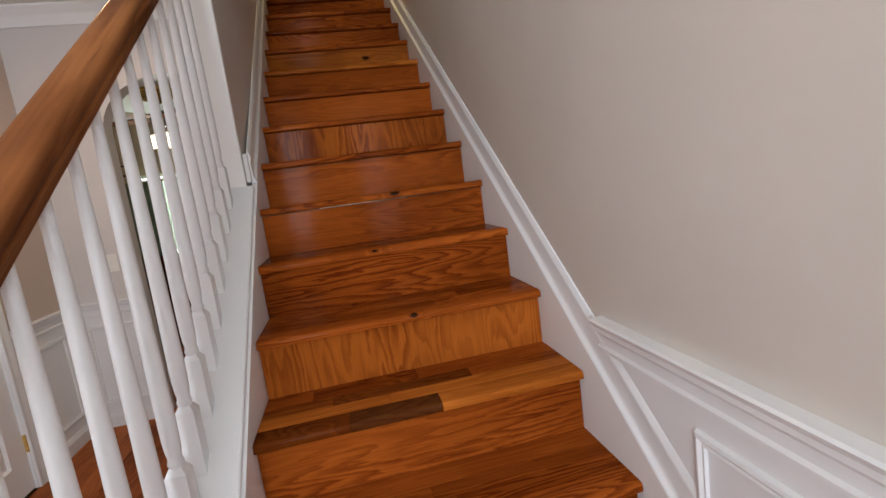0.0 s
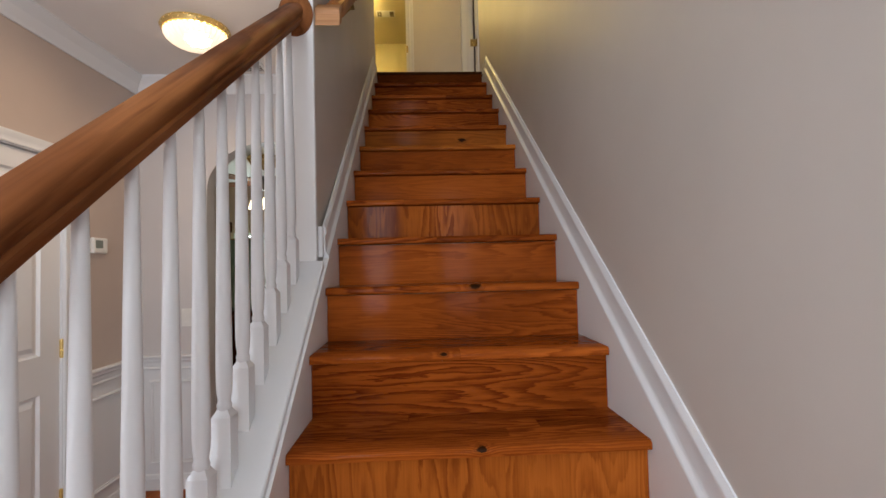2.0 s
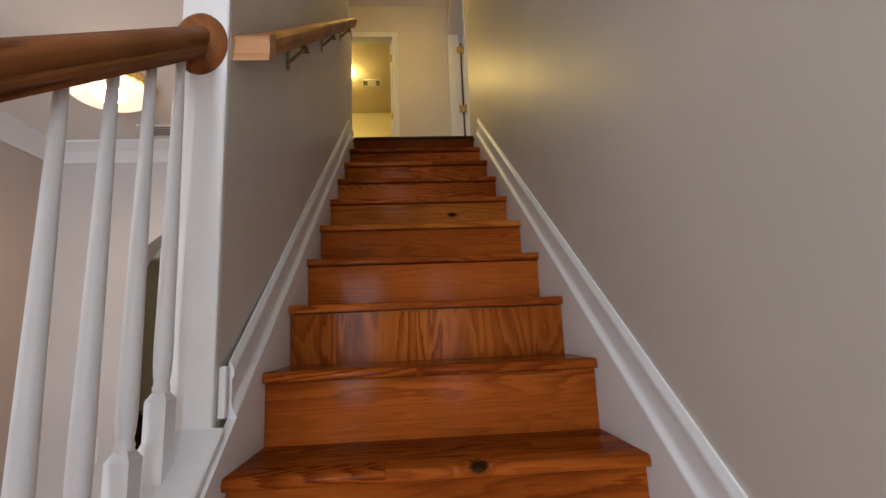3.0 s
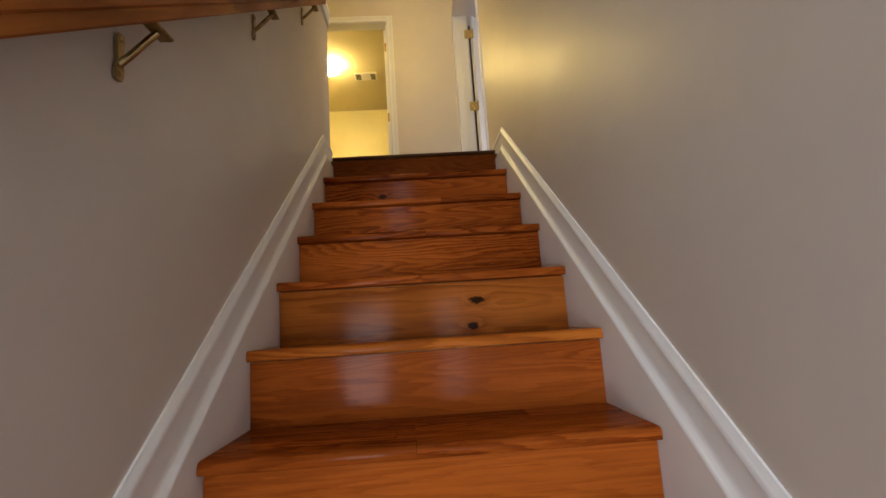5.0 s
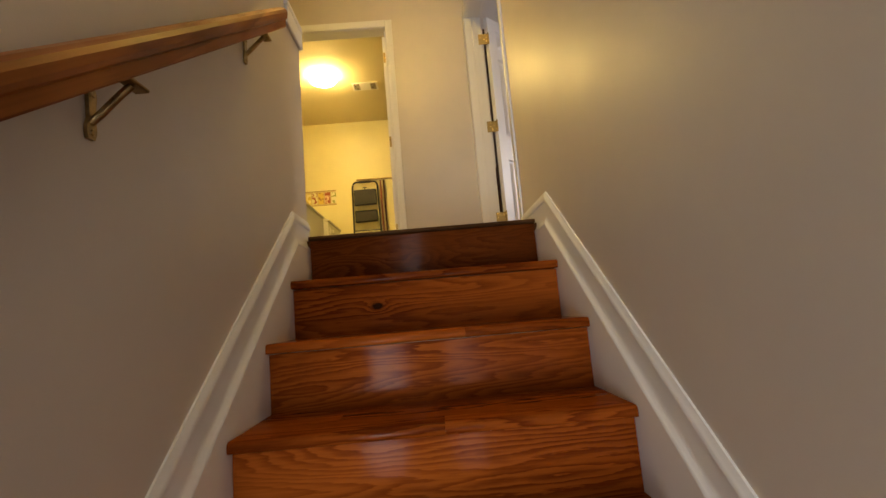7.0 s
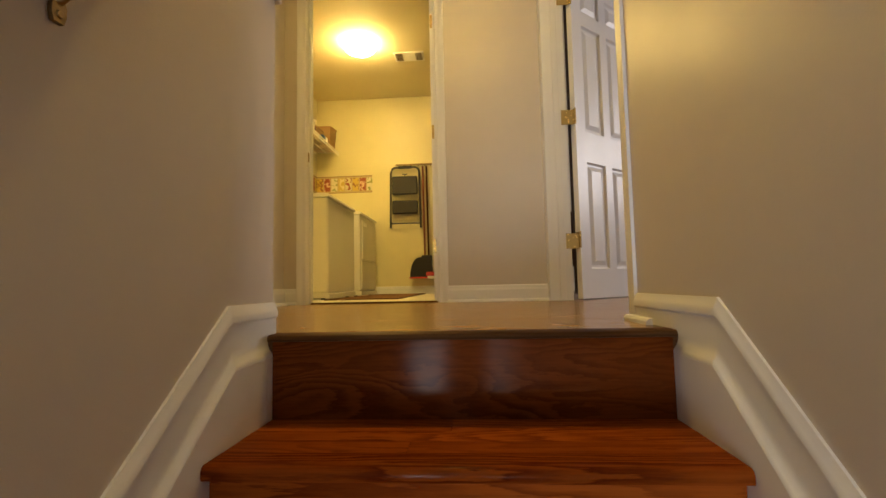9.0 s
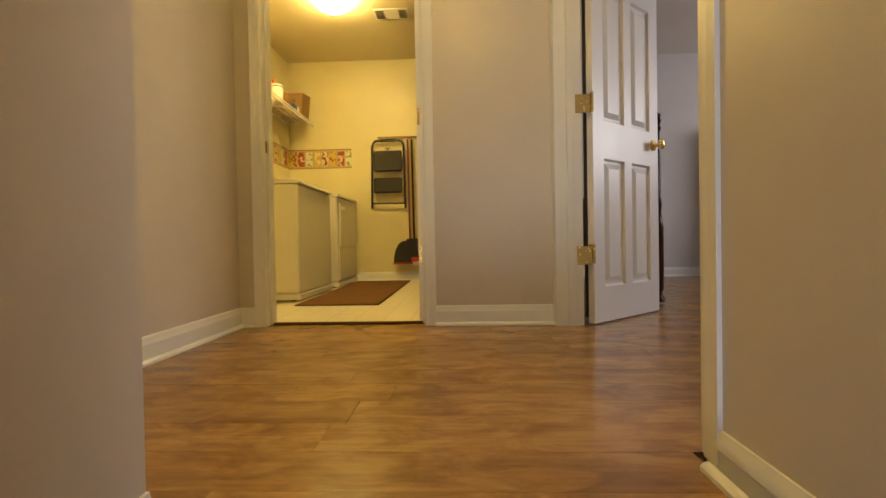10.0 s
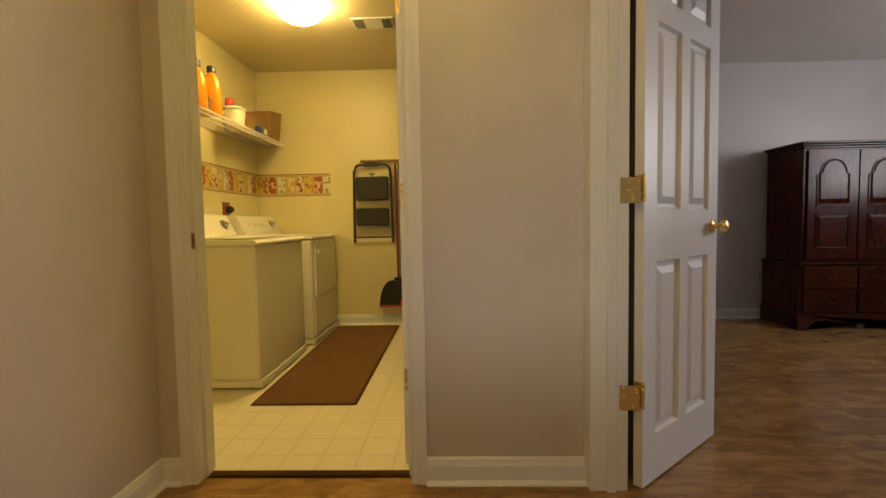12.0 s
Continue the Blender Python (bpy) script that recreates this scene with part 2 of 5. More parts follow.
PINE_UP = wood("varnished_pine_upright", (0.41, 0.118, 0.019), (0.190, 0.041, 0.0075), "z", 13, stretch=0.16, scale=7)
PINE_DARK = wood("varnished_pine_dark", (0.095, 0.030, 0.009), (0.055, 0.016, 0.005), "x")
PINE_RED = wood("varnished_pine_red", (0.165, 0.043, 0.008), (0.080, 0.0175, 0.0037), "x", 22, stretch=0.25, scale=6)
PINE_PALE = wood("varnished_pine_pale", (0.44, 0.138, 0.022), (0.23, 0.052, 0.008), "x", 26)
SLOPE = math.atan(0.76)
OAK = wood("oak_handrail", (0.30, 0.120, 0.045), (0.130, 0.043, 0.014), "y", 13, rough=0.48, spec=0.06, stretch=0.05, fine=0.35, hue=0.1, tilt=SLOPE)
OAK_END = wood("raw_oak_end", (0.50, 0.27, 0.14), (0.34, 0.16, 0.075), "x", 12, rough=0.45, spec=0.2, stretch=0.1, fine=0.3, hue=0.05)
OAK_PALE = wood("pale_oak_handrail", (0.36, 0.130, 0.032), (0.22, 0.070, 0.016), "y", 13, rough=0.40, spec=0.1, stretch=0.06, fine=0.3, hue=0.05, tilt=SLOPE)
LAMINATE = laminate("laminate_plank", (0.40, 0.240, 0.088), (0.295, 0.164, 0.058), (0.220, 0.116, 0.042))
FOYER_FLOOR = wood("foyer_plank", (0.40, 0.130, 0.045), (0.22, 0.060, 0.020), "y", 16, rough=0.3)
EDGE = wood("landing_edge", (0.105, 0.056, 0.026), (0.060, 0.030, 0.014), "x", 16, rough=0.4)
MAHOG = wood("dark_mahogany", (0.074, 0.0150, 0.0045), (0.020, 0.0042, 0.0017), "z", 20, rough=0.20, spec=0.25, stretch=0.14)
MAHOG_X = wood("dark_mahogany_level", (0.060, 0.0145, 0.0043), (0.020, 0.0045, 0.0018), "x", 20, rough=0.20, spec=0.25)
BRASS = metal("polished_brass", (0.92, 0.67, 0.24), 0.22, 0.08)
BRASS.node_tree.nodes["Principled BSDF"].inputs["Metallic"].default_value = 0.7
DARK_BRASS = metal("dull_dark_brass", (0.035, 0.020, 0.010), 0.5, 0.3)
OLD_BRASS = metal("aged_brass", (0.40, 0.28, 0.12), 0.28, 0.45)
CHROME = metal("grey_chrome", (0.6, 0.6, 0.6), 0.2)
APPLIANCE = paint("white_enamel", (0.82, 0.80, 0.74), 0.22, 0.03, 0.03, 60)
BLACK = plastic("black_plastic", (0.018, 0.017, 0.017), 0.45)
BLACK_METAL = metal("black_steel", (0.03, 0.03, 0.03), 0.4)
BLACK_METAL.node_tree.nodes["Principled BSDF"].inputs["Metallic"].default_value = 0.3
WHITE_PLASTIC = plastic("white_plastic", (0.78, 0.77, 0.73), 0.35)
WIRE = plastic("white_coated_wire", (0.78, 0.76, 0.70), 0.35)
ORANGE = plastic("orange_plastic", (0.85, 0.33, 0.02), 0.25)
NAVY = plastic("navy_cap_plastic", (0.02, 0.03, 0.10), 0.35)
RED = plastic("red_plastic", (0.50, 0.04, 0.03), 0.35)
CERAMIC = plastic("cream_ceramic", (0.76, 0.71, 0.60), 0.18)
LABEL = plastic("printed_label", (0.70, 0.50, 0.30), 0.4, 0.5, 60)
MAT = carpet("brown_rug_pile", (0.20, 0.105, 0.05))
VINYL = vinyl("cream_sheet_vinyl")
BORDER = border_print("printed_wallpaper_border")
WICKER = wicker("woven_wicker", (0.55, 0.33, 0.13))
BLUE = plastic("blue_packet", (0.05, 0.09, 0.22), 0.35)
BROOM = plastic("red_brown_handle", (0.22, 0.06, 0.03), 0.4)
SCREEN = plastic("grey_display", (0.20, 0.23, 0.20), 0.2)
HALL_GLOW = glow("lit_hall_glass", (1.0, 0.645, 0.145), 44)
LAMP_GLOW = glow("lit_glass_warm", (1.0, 0.70, 0.22), 82)
FOYER_GLOW = glow("lit_ribbed_glass", (1.0, 0.70, 0.46), 0.9)
BULB_GLOW = glow("lit_bulb_glass", (1.0, 0.72, 0.46), 210)
FAN_GLOW = glow("lit_fan_glass", (1.0, 0.80, 0.5), 3.5)
SAGE = plastic("sage_green_fabric", (0.22, 0.30, 0.20), 0.8, 0.3, 12)
VENT_DARK = plastic("vent_slot", (0.09, 0.065, 0.03), 0.7)

# ---------------------------------------------------------------- mesh helpers


def solid(bm, name, mat, parent=None, label="", smooth=False):
    """Link a bmesh as one mesh object."""
    bmesh.ops.recalc_face_normals(bm, faces=bm.faces)
    data = bpy.data.meshes.new(name)
    bm.to_mesh(data)
    bm.free()
    data.materials.append(mat)
    if smooth:
        data.polygons.foreach_set("use_smooth", [True] * len(data.polygons))
        data.set_sharp_from_angle(angle=radians(38))
    ob = new(name, data)
    if parent:
        ob.parent = parent
    if label:
        ob["label"] = label
    return ob


def part(name, bm, mat, parent, label="", smooth=False):
    return solid(bm, name, mat, parent, label, smooth)


def thing(name, at, label, category, group="", kind=""):
    ob = new(name)
    ob.empty_display_size = 0.1
    ob.location = at
    bpy.context.view_layer.update()
    return tagged(ob, label, category, group, kind)


def piece(name, bm, mat, parent, label="", smooth=False):
    """A part whose mesh is in world coordinates, under a thing that stands at its base."""
    ob = solid(bm, name, mat, None, label, smooth)
    base = parent
    shift = Vector((0, 0, 0))
    while base:
        shift += base.location
        base = base.parent
    ob.parent = parent
    ob.matrix_parent_inverse = Matrix.Translation(shift).inverted() if parent.parent is None else Matrix.Identity(4)
    return ob


def box(bm, x0, x1, y0, y1, z0, z1, bevel=0.0, segments=1):
    made = bmesh.ops.create_cube(bm, size=1.0)["verts"]
    bmesh.ops.scale(bm, vec=(x1 - x0, y1 - y0, z1 - z0), verts=made)
    bmesh.ops.translate(bm, vec=((x0 + x1) / 2, (y0 + y1) / 2, (z0 + z1) / 2), verts=made)
    if bevel:
        edges = list({e for v in made for e in v.link_edges})
        bmesh.ops.bevel(bm, geom=edges, offset=bevel, segments=segments, affect="EDGES", profile=0.5)
    return bm


def boxes(*rows, bevel=0.0):
    bm = bmesh.new()
    for row in rows:
        box(bm, *row, bevel=bevel)
    return bm


def extrude(bm, profile, o, u, v, w):
    """A prism: the profile's (a, b) points lie at o + a u + b v and run along w."""
    o, u, v, w = Vector(o), Vector(u), Vector(v), Vector(w)
    near = [bm.verts.new(o + u * a + v * b) for a, b in profile]
    far = [bm.verts.new(o + u * a + v * b + w) for a, b in profile]
    k = len(profile)
    for i in range(k):
        bm.faces.new((near[i], near[(i + 1) % k], far[(i + 1) % k], far[i]))
    bm.faces.new(near)
    bm.faces.new(far[::-1])
    return bm


def lathe(bm, profile, o, axis="z", steps=20, arc=1.0):
    """Turn (radius, height) points about an axis through o."""
    o = Vector(o)
    turn = {"z": Matrix.Identity(3), "x": Matrix.Rotation(radians(90), 3, "Y"), "y": Matrix.Rotation(radians(-90), 3, "X")}[axis]
    rings = []
    for r, h in profile:
        if r < 1e-5:
            rings.append([bm.verts.new(o + turn @ Vector((0, 0, h)))])
        else:
            rings.append([bm.verts.new(o + turn @ Vector((r * math.cos(a), r * math.sin(a), h))) for a in (2 * math.pi * i / steps for i in range(steps))])
    for a, b in zip(rings, rings[1:]):
        for i in range(steps):
            j = (i + 1) % steps
            if len(a) == 1 and len(b) == 1:
                continue
            if len(a) == 1:
                bm.faces.new((a[0], b[i], b[j]))
            elif len(b) == 1:
                bm.faces.new((a[i], a[j], b[0]))
            else:
                bm.faces.new((a[i], a[j], b[j], b[i]))
    for ring, flip in ((rings[0], True), (rings[-1], False)):
        if len(ring) > 1:
            bm.faces.new(ring[::-1] if flip else ring)
    return bm


def tube(bm, points, radius, steps=10):
    """A round bar through points."""
    points = [Vector(p) for p in points]
    rings = []
    for i, p in enumerate(points):
        ahead = (points[min(i + 1, len(points) - 1)] - points[max(i - 1, 0)]).normalized()
        side = ahead.cross(Vector((0, 0, 1)) if abs(ahead.z) < 0.9 else Vector((1, 0, 0))).normalized()
        up = side.cross(ahead)
        rings.append([bm.verts.new(p + radius * (side * math.cos(a) + up * math.sin(a))) for a in (2 * math.pi * k / steps for k in range(steps))])
    for a, b in zip(rings, rings[1:]):
        for i in range(steps):
            j = (i + 1) % steps
            bm.faces.new((a[i], a[j], b[j], b[i]))
    bm.faces.new(rings[0][::-1])
    bm.faces.new(rings[-1])
    return bm


def structure(name, bm, mat, label, category):
    return tagged(solid(bm, name, mat), label, category, kind="structure")


# ---------------------------------------------------------------- sizes
RISE, GO, STEPS = 0.19, 0.25, 16
TOP = RISE * STEPS            # the upper floor
CEIL_UP = TOP + 2.44
CEIL_DOWN = 2.68
X, Y, Z = Vector((1, 0, 0)), Vector((0, 1, 0)), Vector((0, 0, 1))


def walls(name, rows, mat, label):
    """Each straight length of wall is an object of its own."""
    for row in rows:
        structure(name, boxes(row), mat, label, "wall")


def nosing(y):
    """The height of the line of nosings."""
    return TOP + y * RISE / GO


def wall_x(y):
    """The face of the stair's outer wall, which stands a little out of square."""
    return 0.910 - 0.0075 * y


# ---------------------------------------------------------------- walls, floors, ceilings
bm = extrude(bmesh.new(), [(wall_x(-5.6), -5.6), (1.03, -5.6), (1.03, 0.35), (wall_x(0.35), 0.35)], (0, 0, 0), X, Y, (0, 0, CEIL_UP))
box(bm, 0.912, 1.03, 0.35, 1.77, TOP + 2.06, CEIL_UP)
box(bm, 0.912, 1.03, 1.77, 4.70, 0, CEIL_UP)
structure("wall_right", bm, GREIGE,
          "smooth greige painted stair wall with a soft sheen", "wall")
structure("wall_stair_left", extrude(bmesh.new(), [(-0.14, -2.20), (-0.034, -2.20), (-0.02, -1.70), (-0.02, -0.12), (-0.14, -0.12)], (0, 0, 0), X, Y, (0, 0, CEIL_UP)), GREIGE, "greige painted wall between stairs and entry hall", "wall")
structure("half_wall", boxes((-0.14, -0.02, -0.12, 0.075, 0, TOP + 0.90)), GREIGE, "greige half wall beside the top step", "wall")
structure("wall_stair_upper", boxes((-0.14, -0.02, -5.6, -2.20, CEIL_DOWN, CEIL_UP)), GREIGE, "plain greige wall above the entry hall", "wall")
structure("wall_under_landing", boxes((-0.14, -0.02, 0.075, 3.2, 0, TOP - 0.26)), GREIGE, "plain greige wall under the landing", "wall")
structure("wall_laundry", boxes((-1.57, -0.575, 1.81, 1.92, TOP, CEIL_UP), (0.245, 0.92, 1.81, 1.92, TOP, CEIL_UP), (-0.575, 0.245, 1.81, 1.92, TOP + 2.045, CEIL_UP)), GREIGE,
          "greige landing wall with the laundry doorway in it", "wall")
structure("wall_landing_closet", boxes((-0.90, -0.72, 0.956, 1.81, TOP, CEIL_UP), (-1.80, -0.90, 1.02, 1.10, TOP, CEIL_UP)), GREIGE, "greige projecting corner of the landing wall", "wall")
structure("wall_landing_south", boxes((-1.80, -0.14, -0.03, 0.075, TOP, CEIL_UP), (-1.90, -1.80, -0.03, 1.10, TOP, CEIL_UP)), GREIGE, "plain greige wall closing the landing", "wall")
walls("wall_laundry_inner", ((-1.57, -1.47, 1.92, 4.60, TOP, CEIL_UP), (-1.57, 0.92, 4.60, 4.70, TOP, CEIL_UP), (0.912, 0.918, 1.925, 4.60, TOP, CEIL_UP),
                                      (-1.47, -0.59, 1.924, 1.930, TOP, CEIL_UP), (0.26, 0.912, 1.924, 1.930, TOP, CEIL_UP)), CREAM,
          "pale yellow painted laundry walls")
walls("wall_bedroom", ((1.03, 5.6, 4.70, 4.80, TOP, CEIL_UP), (5.5, 5.6, -1.5, 1.6, TOP, CEIL_UP), (5.5, 5.6, 2.9, 4.7, TOP, CEIL_UP), (5.5, 5.6, 1.6, 2.9, TOP, TOP + 1.2),
                                (5.5, 5.6, 1.6, 2.9, TOP + 2.3, CEIL_UP), (1.03, 5.6, -1.6, -1.5, TOP, CEIL_UP)), PALE, "pale grey painted bedroom walls")
walls("wall_foyer", ((-1.64, -1.52, -5.6, -2.26, 0, CEIL_DOWN), (-1.64, -1.52, -1.395, -0.76, 0, CEIL_DOWN), (-1.64, -1.52, -2.26, -1.395, 2.03, CEIL_DOWN), (-1.72, -1.66, -2.4, -1.3, 0, CEIL_DOWN)), FOYER_PAINT,
          "beige painted entry hall wall")
# The high opening, z 3.34 to 4.56, is added for the stairwell lamp.
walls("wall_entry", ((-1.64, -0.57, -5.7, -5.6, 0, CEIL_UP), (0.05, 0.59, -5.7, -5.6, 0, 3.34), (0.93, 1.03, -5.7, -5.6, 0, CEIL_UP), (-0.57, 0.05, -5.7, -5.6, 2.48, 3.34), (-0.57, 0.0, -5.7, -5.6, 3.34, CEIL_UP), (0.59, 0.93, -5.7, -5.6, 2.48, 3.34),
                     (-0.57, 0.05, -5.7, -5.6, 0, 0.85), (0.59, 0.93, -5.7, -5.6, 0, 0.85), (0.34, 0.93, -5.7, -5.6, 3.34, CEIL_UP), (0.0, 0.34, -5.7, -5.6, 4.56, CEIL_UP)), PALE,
      "plain entry wall with daylit window openings, the high one added for light")


def arch_wall():
    """The end wall of the entry hall with an arched opening through it."""
    bm = bmesh.new()
    x0, x1, c, half, spring, rise = -1.64, -0.14, -0.66, 0.41, 1.93, 0.32
    curve = [(c - half * math.cos(math.pi * i / 24), spring + rise * math.sin(math.pi * i / 24)) for i in range(25)]
    shapes = [[(x0, 0), (c - half, 0), (c - half, spring), (c - half, CEIL_DOWN), (x0, CEIL_DOWN)], [(c + half, 0), (x1, 0), (x1, CEIL_DOWN), (c + half, CEIL_DOWN), (c + half, spring)]]
    shapes += [[p, q, (q[0], CEIL_DOWN), (p[0], CEIL_DOWN)] for p, q in zip(curve, curve[1:])]
    for shape in shapes:
        bm.faces.new([bm.verts.new((a, -0.76, b)) for a, b in shape])
    bmesh.ops.remove_doubles(bm, verts=bm.verts, dist=0.0001)
    made = bmesh.ops.extrude_face_region(bm, geom=list(bm.faces))["geom"]
    bmesh.ops.translate(bm, vec=(0, 0.12, 0), verts=[v for v in made if isinstance(v, bmesh.types.BMVert)])
    return bm


bm = arch_wall()
structure("wall_arch", bm, PALE, "pale grey end wall with an arched opening", "wall")
walls("wall_kitchen", ((-3.6, -3.5, -0.64, 3.3, 0, CEIL_DOWN), (-3.5, -2.45, 3.2, 3.3, 0, CEIL_DOWN), (-1.65, -0.14, 3.2, 3.3, 0, CEIL_DOWN), (-2.45, -1.65, 3.2, 3.3, 0, 0.85), (-2.45, -1.65, 3.2, 3.3, 1.95, CEIL_DOWN),
                                (-3.5, -1.64, -0.66, -0.64, 0, CEIL_DOWN)), KITCHEN_PAINT, "beige walls of the room beyond the arch")

structure("ceiling_upper", boxes((-1.9, 1.03, -5.7, 1.92, CEIL_UP, CEIL_UP + 0.1), (1.03, 5.6, -1.6, 4.8, CEIL_UP, CEIL_UP + 0.1)), CEIL, "flat white ceiling over stairs, landing and bedroom", "ceiling")
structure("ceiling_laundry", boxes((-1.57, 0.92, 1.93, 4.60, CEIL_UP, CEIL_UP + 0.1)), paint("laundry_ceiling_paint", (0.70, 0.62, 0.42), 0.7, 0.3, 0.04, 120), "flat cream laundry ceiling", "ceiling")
structure("ceiling_foyer", boxes((-1.64, -0.14, -5.6, -0.64, CEIL_DOWN, CEIL_DOWN + 0.08), (-3.6, -0.14, -0.64, 3.3, CEIL_DOWN, CEIL_DOWN + 0.08)), CEIL, "flat white entry hall ceiling", "ceiling")
structure("floor_laundry", boxes((-1.47, 0.92, 1.865, 4.60, TOP - 0.05, TOP + 0.003)), VINYL, "cream sheet vinyl floor with a printed tile grid", "floor")
structure("subfloor_upper", boxes((-1.8, 0.90, 0.15, 1.865, TOP - 0.26, TOP - 0.012), (0.90, 5.5, 0.35, 4.70, TOP - 0.26, TOP - 0.012), (1.03, 5.5, -1.5, 0.35, TOP - 0.26, TOP - 0.012), (-1.57, 0.92, 1.865, 4.6, TOP - 0.26, TOP - 0.052),
                                  (-0.02, 0.92, 0.03, 0.15, TOP - 0.26, TOP - 0.012)), EDGE, "floor deck under the landing planks", "floor")
structure("subfloor_ground", boxes((-3.6, 1.03, -5.6, 3.3, -0.1, -0.012)), EDGE, "floor deck under the entry planks", "floor")
structure("threshold_trim", boxes((-0.575, 0.245, 1.845, 1.885, TOP - 0.003, TOP + 0.010), bevel=0.004), EDGE, "narrow brown threshold strip in the laundry doorway", "threshold")
structure("ground", boxes((-60, 60, -60, 60, -0.6, -0.55)), carpet("lawn", (0.08, 0.11, 0.05)), "green lawn around the house", "ground")

# ---------------------------------------------------------------- trim
BASE = [(0, 0), (0.016, 0), (0.016, 0.070), (0.012, 0.080), (0.009, 0.094), (0.004, 0.100), (0, 0.100)]
SHOE = [(0, 0), (0.016, 0), (0.015, 0.008), (0.010, 0.014), (0, 0.016)]
CASING = [(0, 0), (0, 0.014), (0.006, 0.017), (0.014, 0.014), (0.030, 0.016), (0.045, 0.021), (0.058, 0.021), (0.058, 0)]
CHAIR = [(0, -0.092), (0.012, -0.092), (0.017, -0.088), (0.017, -0.080), (0.010, -0.074), (0.011, -0.050), (0.016, -0.040), (0.026, -0.034), (0.026, -0.022), (0.034, -0.015), (0.038, -0.006), (0.034, 0.0), (0, 0)]
CROWN = [(0, -0.105), (0.010, -0.105), (0.016, -0.090), (0.040, -0.050), (0.070, -0.022), (0.080, -0.012), (0.080, 0), (0, 0)]


def run(name, profile, start, end, out, label, category, mat=WHITE, up=Z):
    bm = extrude(bmesh.new(), profile, start, out, up, Vector(end) - Vector(start))
    return tagged(solid(bm, name, mat), label, category, kind="structure")


BASE_LABEL, SHOE_LABEL = "white painted baseboard with a moulded top", "white quarter-round shoe moulding"
for a, b, out in (((0.30, 1.81, TOP), (0.905, 1.81, TOP), -Y), ((-0.72, 1.81, TOP), (-0.632, 1.81, TOP), -Y), ((-0.72, 0.9235, TOP), (-0.72, 1.81, TOP), X),
                  ((-0.90, 0.956, TOP), (-0.7205, 0.956, TOP), -Y), ((1.03, 4.70, TOP), (5.5, 4.70, TOP), -Y), ((-1.47, 4.60, TOP), (0.91, 4.60, TOP), -Y)):
    run("baseboard", BASE, a, b, out, BASE_LABEL, "baseboard")
    run("trim", SHOE, Vector(a) + out * 0.016, Vector(b) + out * 0.016, out, SHOE_LABEL, "moulding")
run("trim", SHOE, (0.882, 0.12, TOP), (0.882, 0.292, TOP), -X, "chipped white quarter-round moulding ending short", "moulding")
for a, b, out in (((-1.52, -1.33, 0), (-1.52, -0.76, 0), X), ((-1.52, -5.6, 0), (-1.52, -2.33, 0), X), ((-1.52, -0.76, 0), (-1.07, -0.76, 0), -Y), ((wall_x(-5.6), -5.6, 0), (wall_x(-3.98), -3.98, 0), -X)):
    run("baseboard", BASE, a, b, out, BASE_LABEL, "baseboard")
for a, b, out in (((-1.52, -1.33, 0.86), (-1.52, -0.76, 0.86), X), ((-1.52, -5.6, 0.86), (-1.52, -2.33, 0.86), X), ((-1.52, -0.76, 0.86), (-1.07, -0.76, 0.86), -Y)):
    run("trim", CHAIR, a, b, out, "white moulded chair rail", "chair rail")
run("trim", CHAIR, (wall_x(-5.6), -5.6, 0.945), (wall_x(-3.085), -3.085, 0.945), -X, "white moulded chair rail along the stair wall", "chair rail")
for a, b, out in (((-1.52, -5.6, CEIL_DOWN), (-1.52, -0.76, CEIL_DOWN), X), ((-1.52, -0.76, CEIL_DOWN), (-0.14, -0.76, CEIL_DOWN), -Y)):
    run("trim", CROWN, a, b, out, "white crown moulding under the ceiling", "crown moulding")


def wainscot(name, bm):
    return structure(name, bm, WHITE, "white painted wainscot panelling below the chair rail", "wainscot")


wainscot("wainscot_foyer", boxes((-1.52, -1.516, -1.33, -0.76, 0.1, 0.80), (-1.52, -1.516, -5.6, -2.33, 0.1, 0.80), (-1.52, -1.07, -0.764, -0.76, 0.1, 0.80)))
bm = bmesh.new()
for prof in ([(-5.6, 0.09), (-3.80, 0.09), (-3.09, 0.70), (-3.09, 0.88), (-5.6, 0.88)],):
    extrude(bm, prof, (0.906, 0, 0), (-0.0075, 1, 0), Z, (0.004, 0, 0))
wainscot("wainscot_stair", bm)


def panel_frame(corners, out, label="white raised picture-frame moulding on the wainscot"):
    """A mitred frame of thin moulding through the corners."""
    bm = bmesh.new()
    mid = sum((Vector(c) for c in corners), Vector()) / len(corners)
    rings = []
    for inset, proud in ((0, 0), (0.004, 0.010), (0.012, 0.012), (0.020, 0.006), (0.026, 0.008), (0.028, 0)):
        ring = []
        for i, c in enumerate(corners):
            c, p, q = Vector(c), Vector(corners[i - 1]), Vector(corners[(i + 1) % len(corners)])
            a, b = (p - c).normalized(), (q - c).normalized()
            s = math.sin(a.angle(b) / 2)
            ring.append(bm.verts.new(c + (a + b).normalized() * inset / s + Vector(out) * proud))
        rings.append(ring)
    k = len(corners)
    for a, b in zip(rings, rings[1:]):
        for i in range(k):
            bm.faces.new((a[i], a[(i + 1) % k], b[(i + 1) % k], b[i]))
    return tagged(solid(bm, "trim", WHITE), label, "moulding", kind="structure")


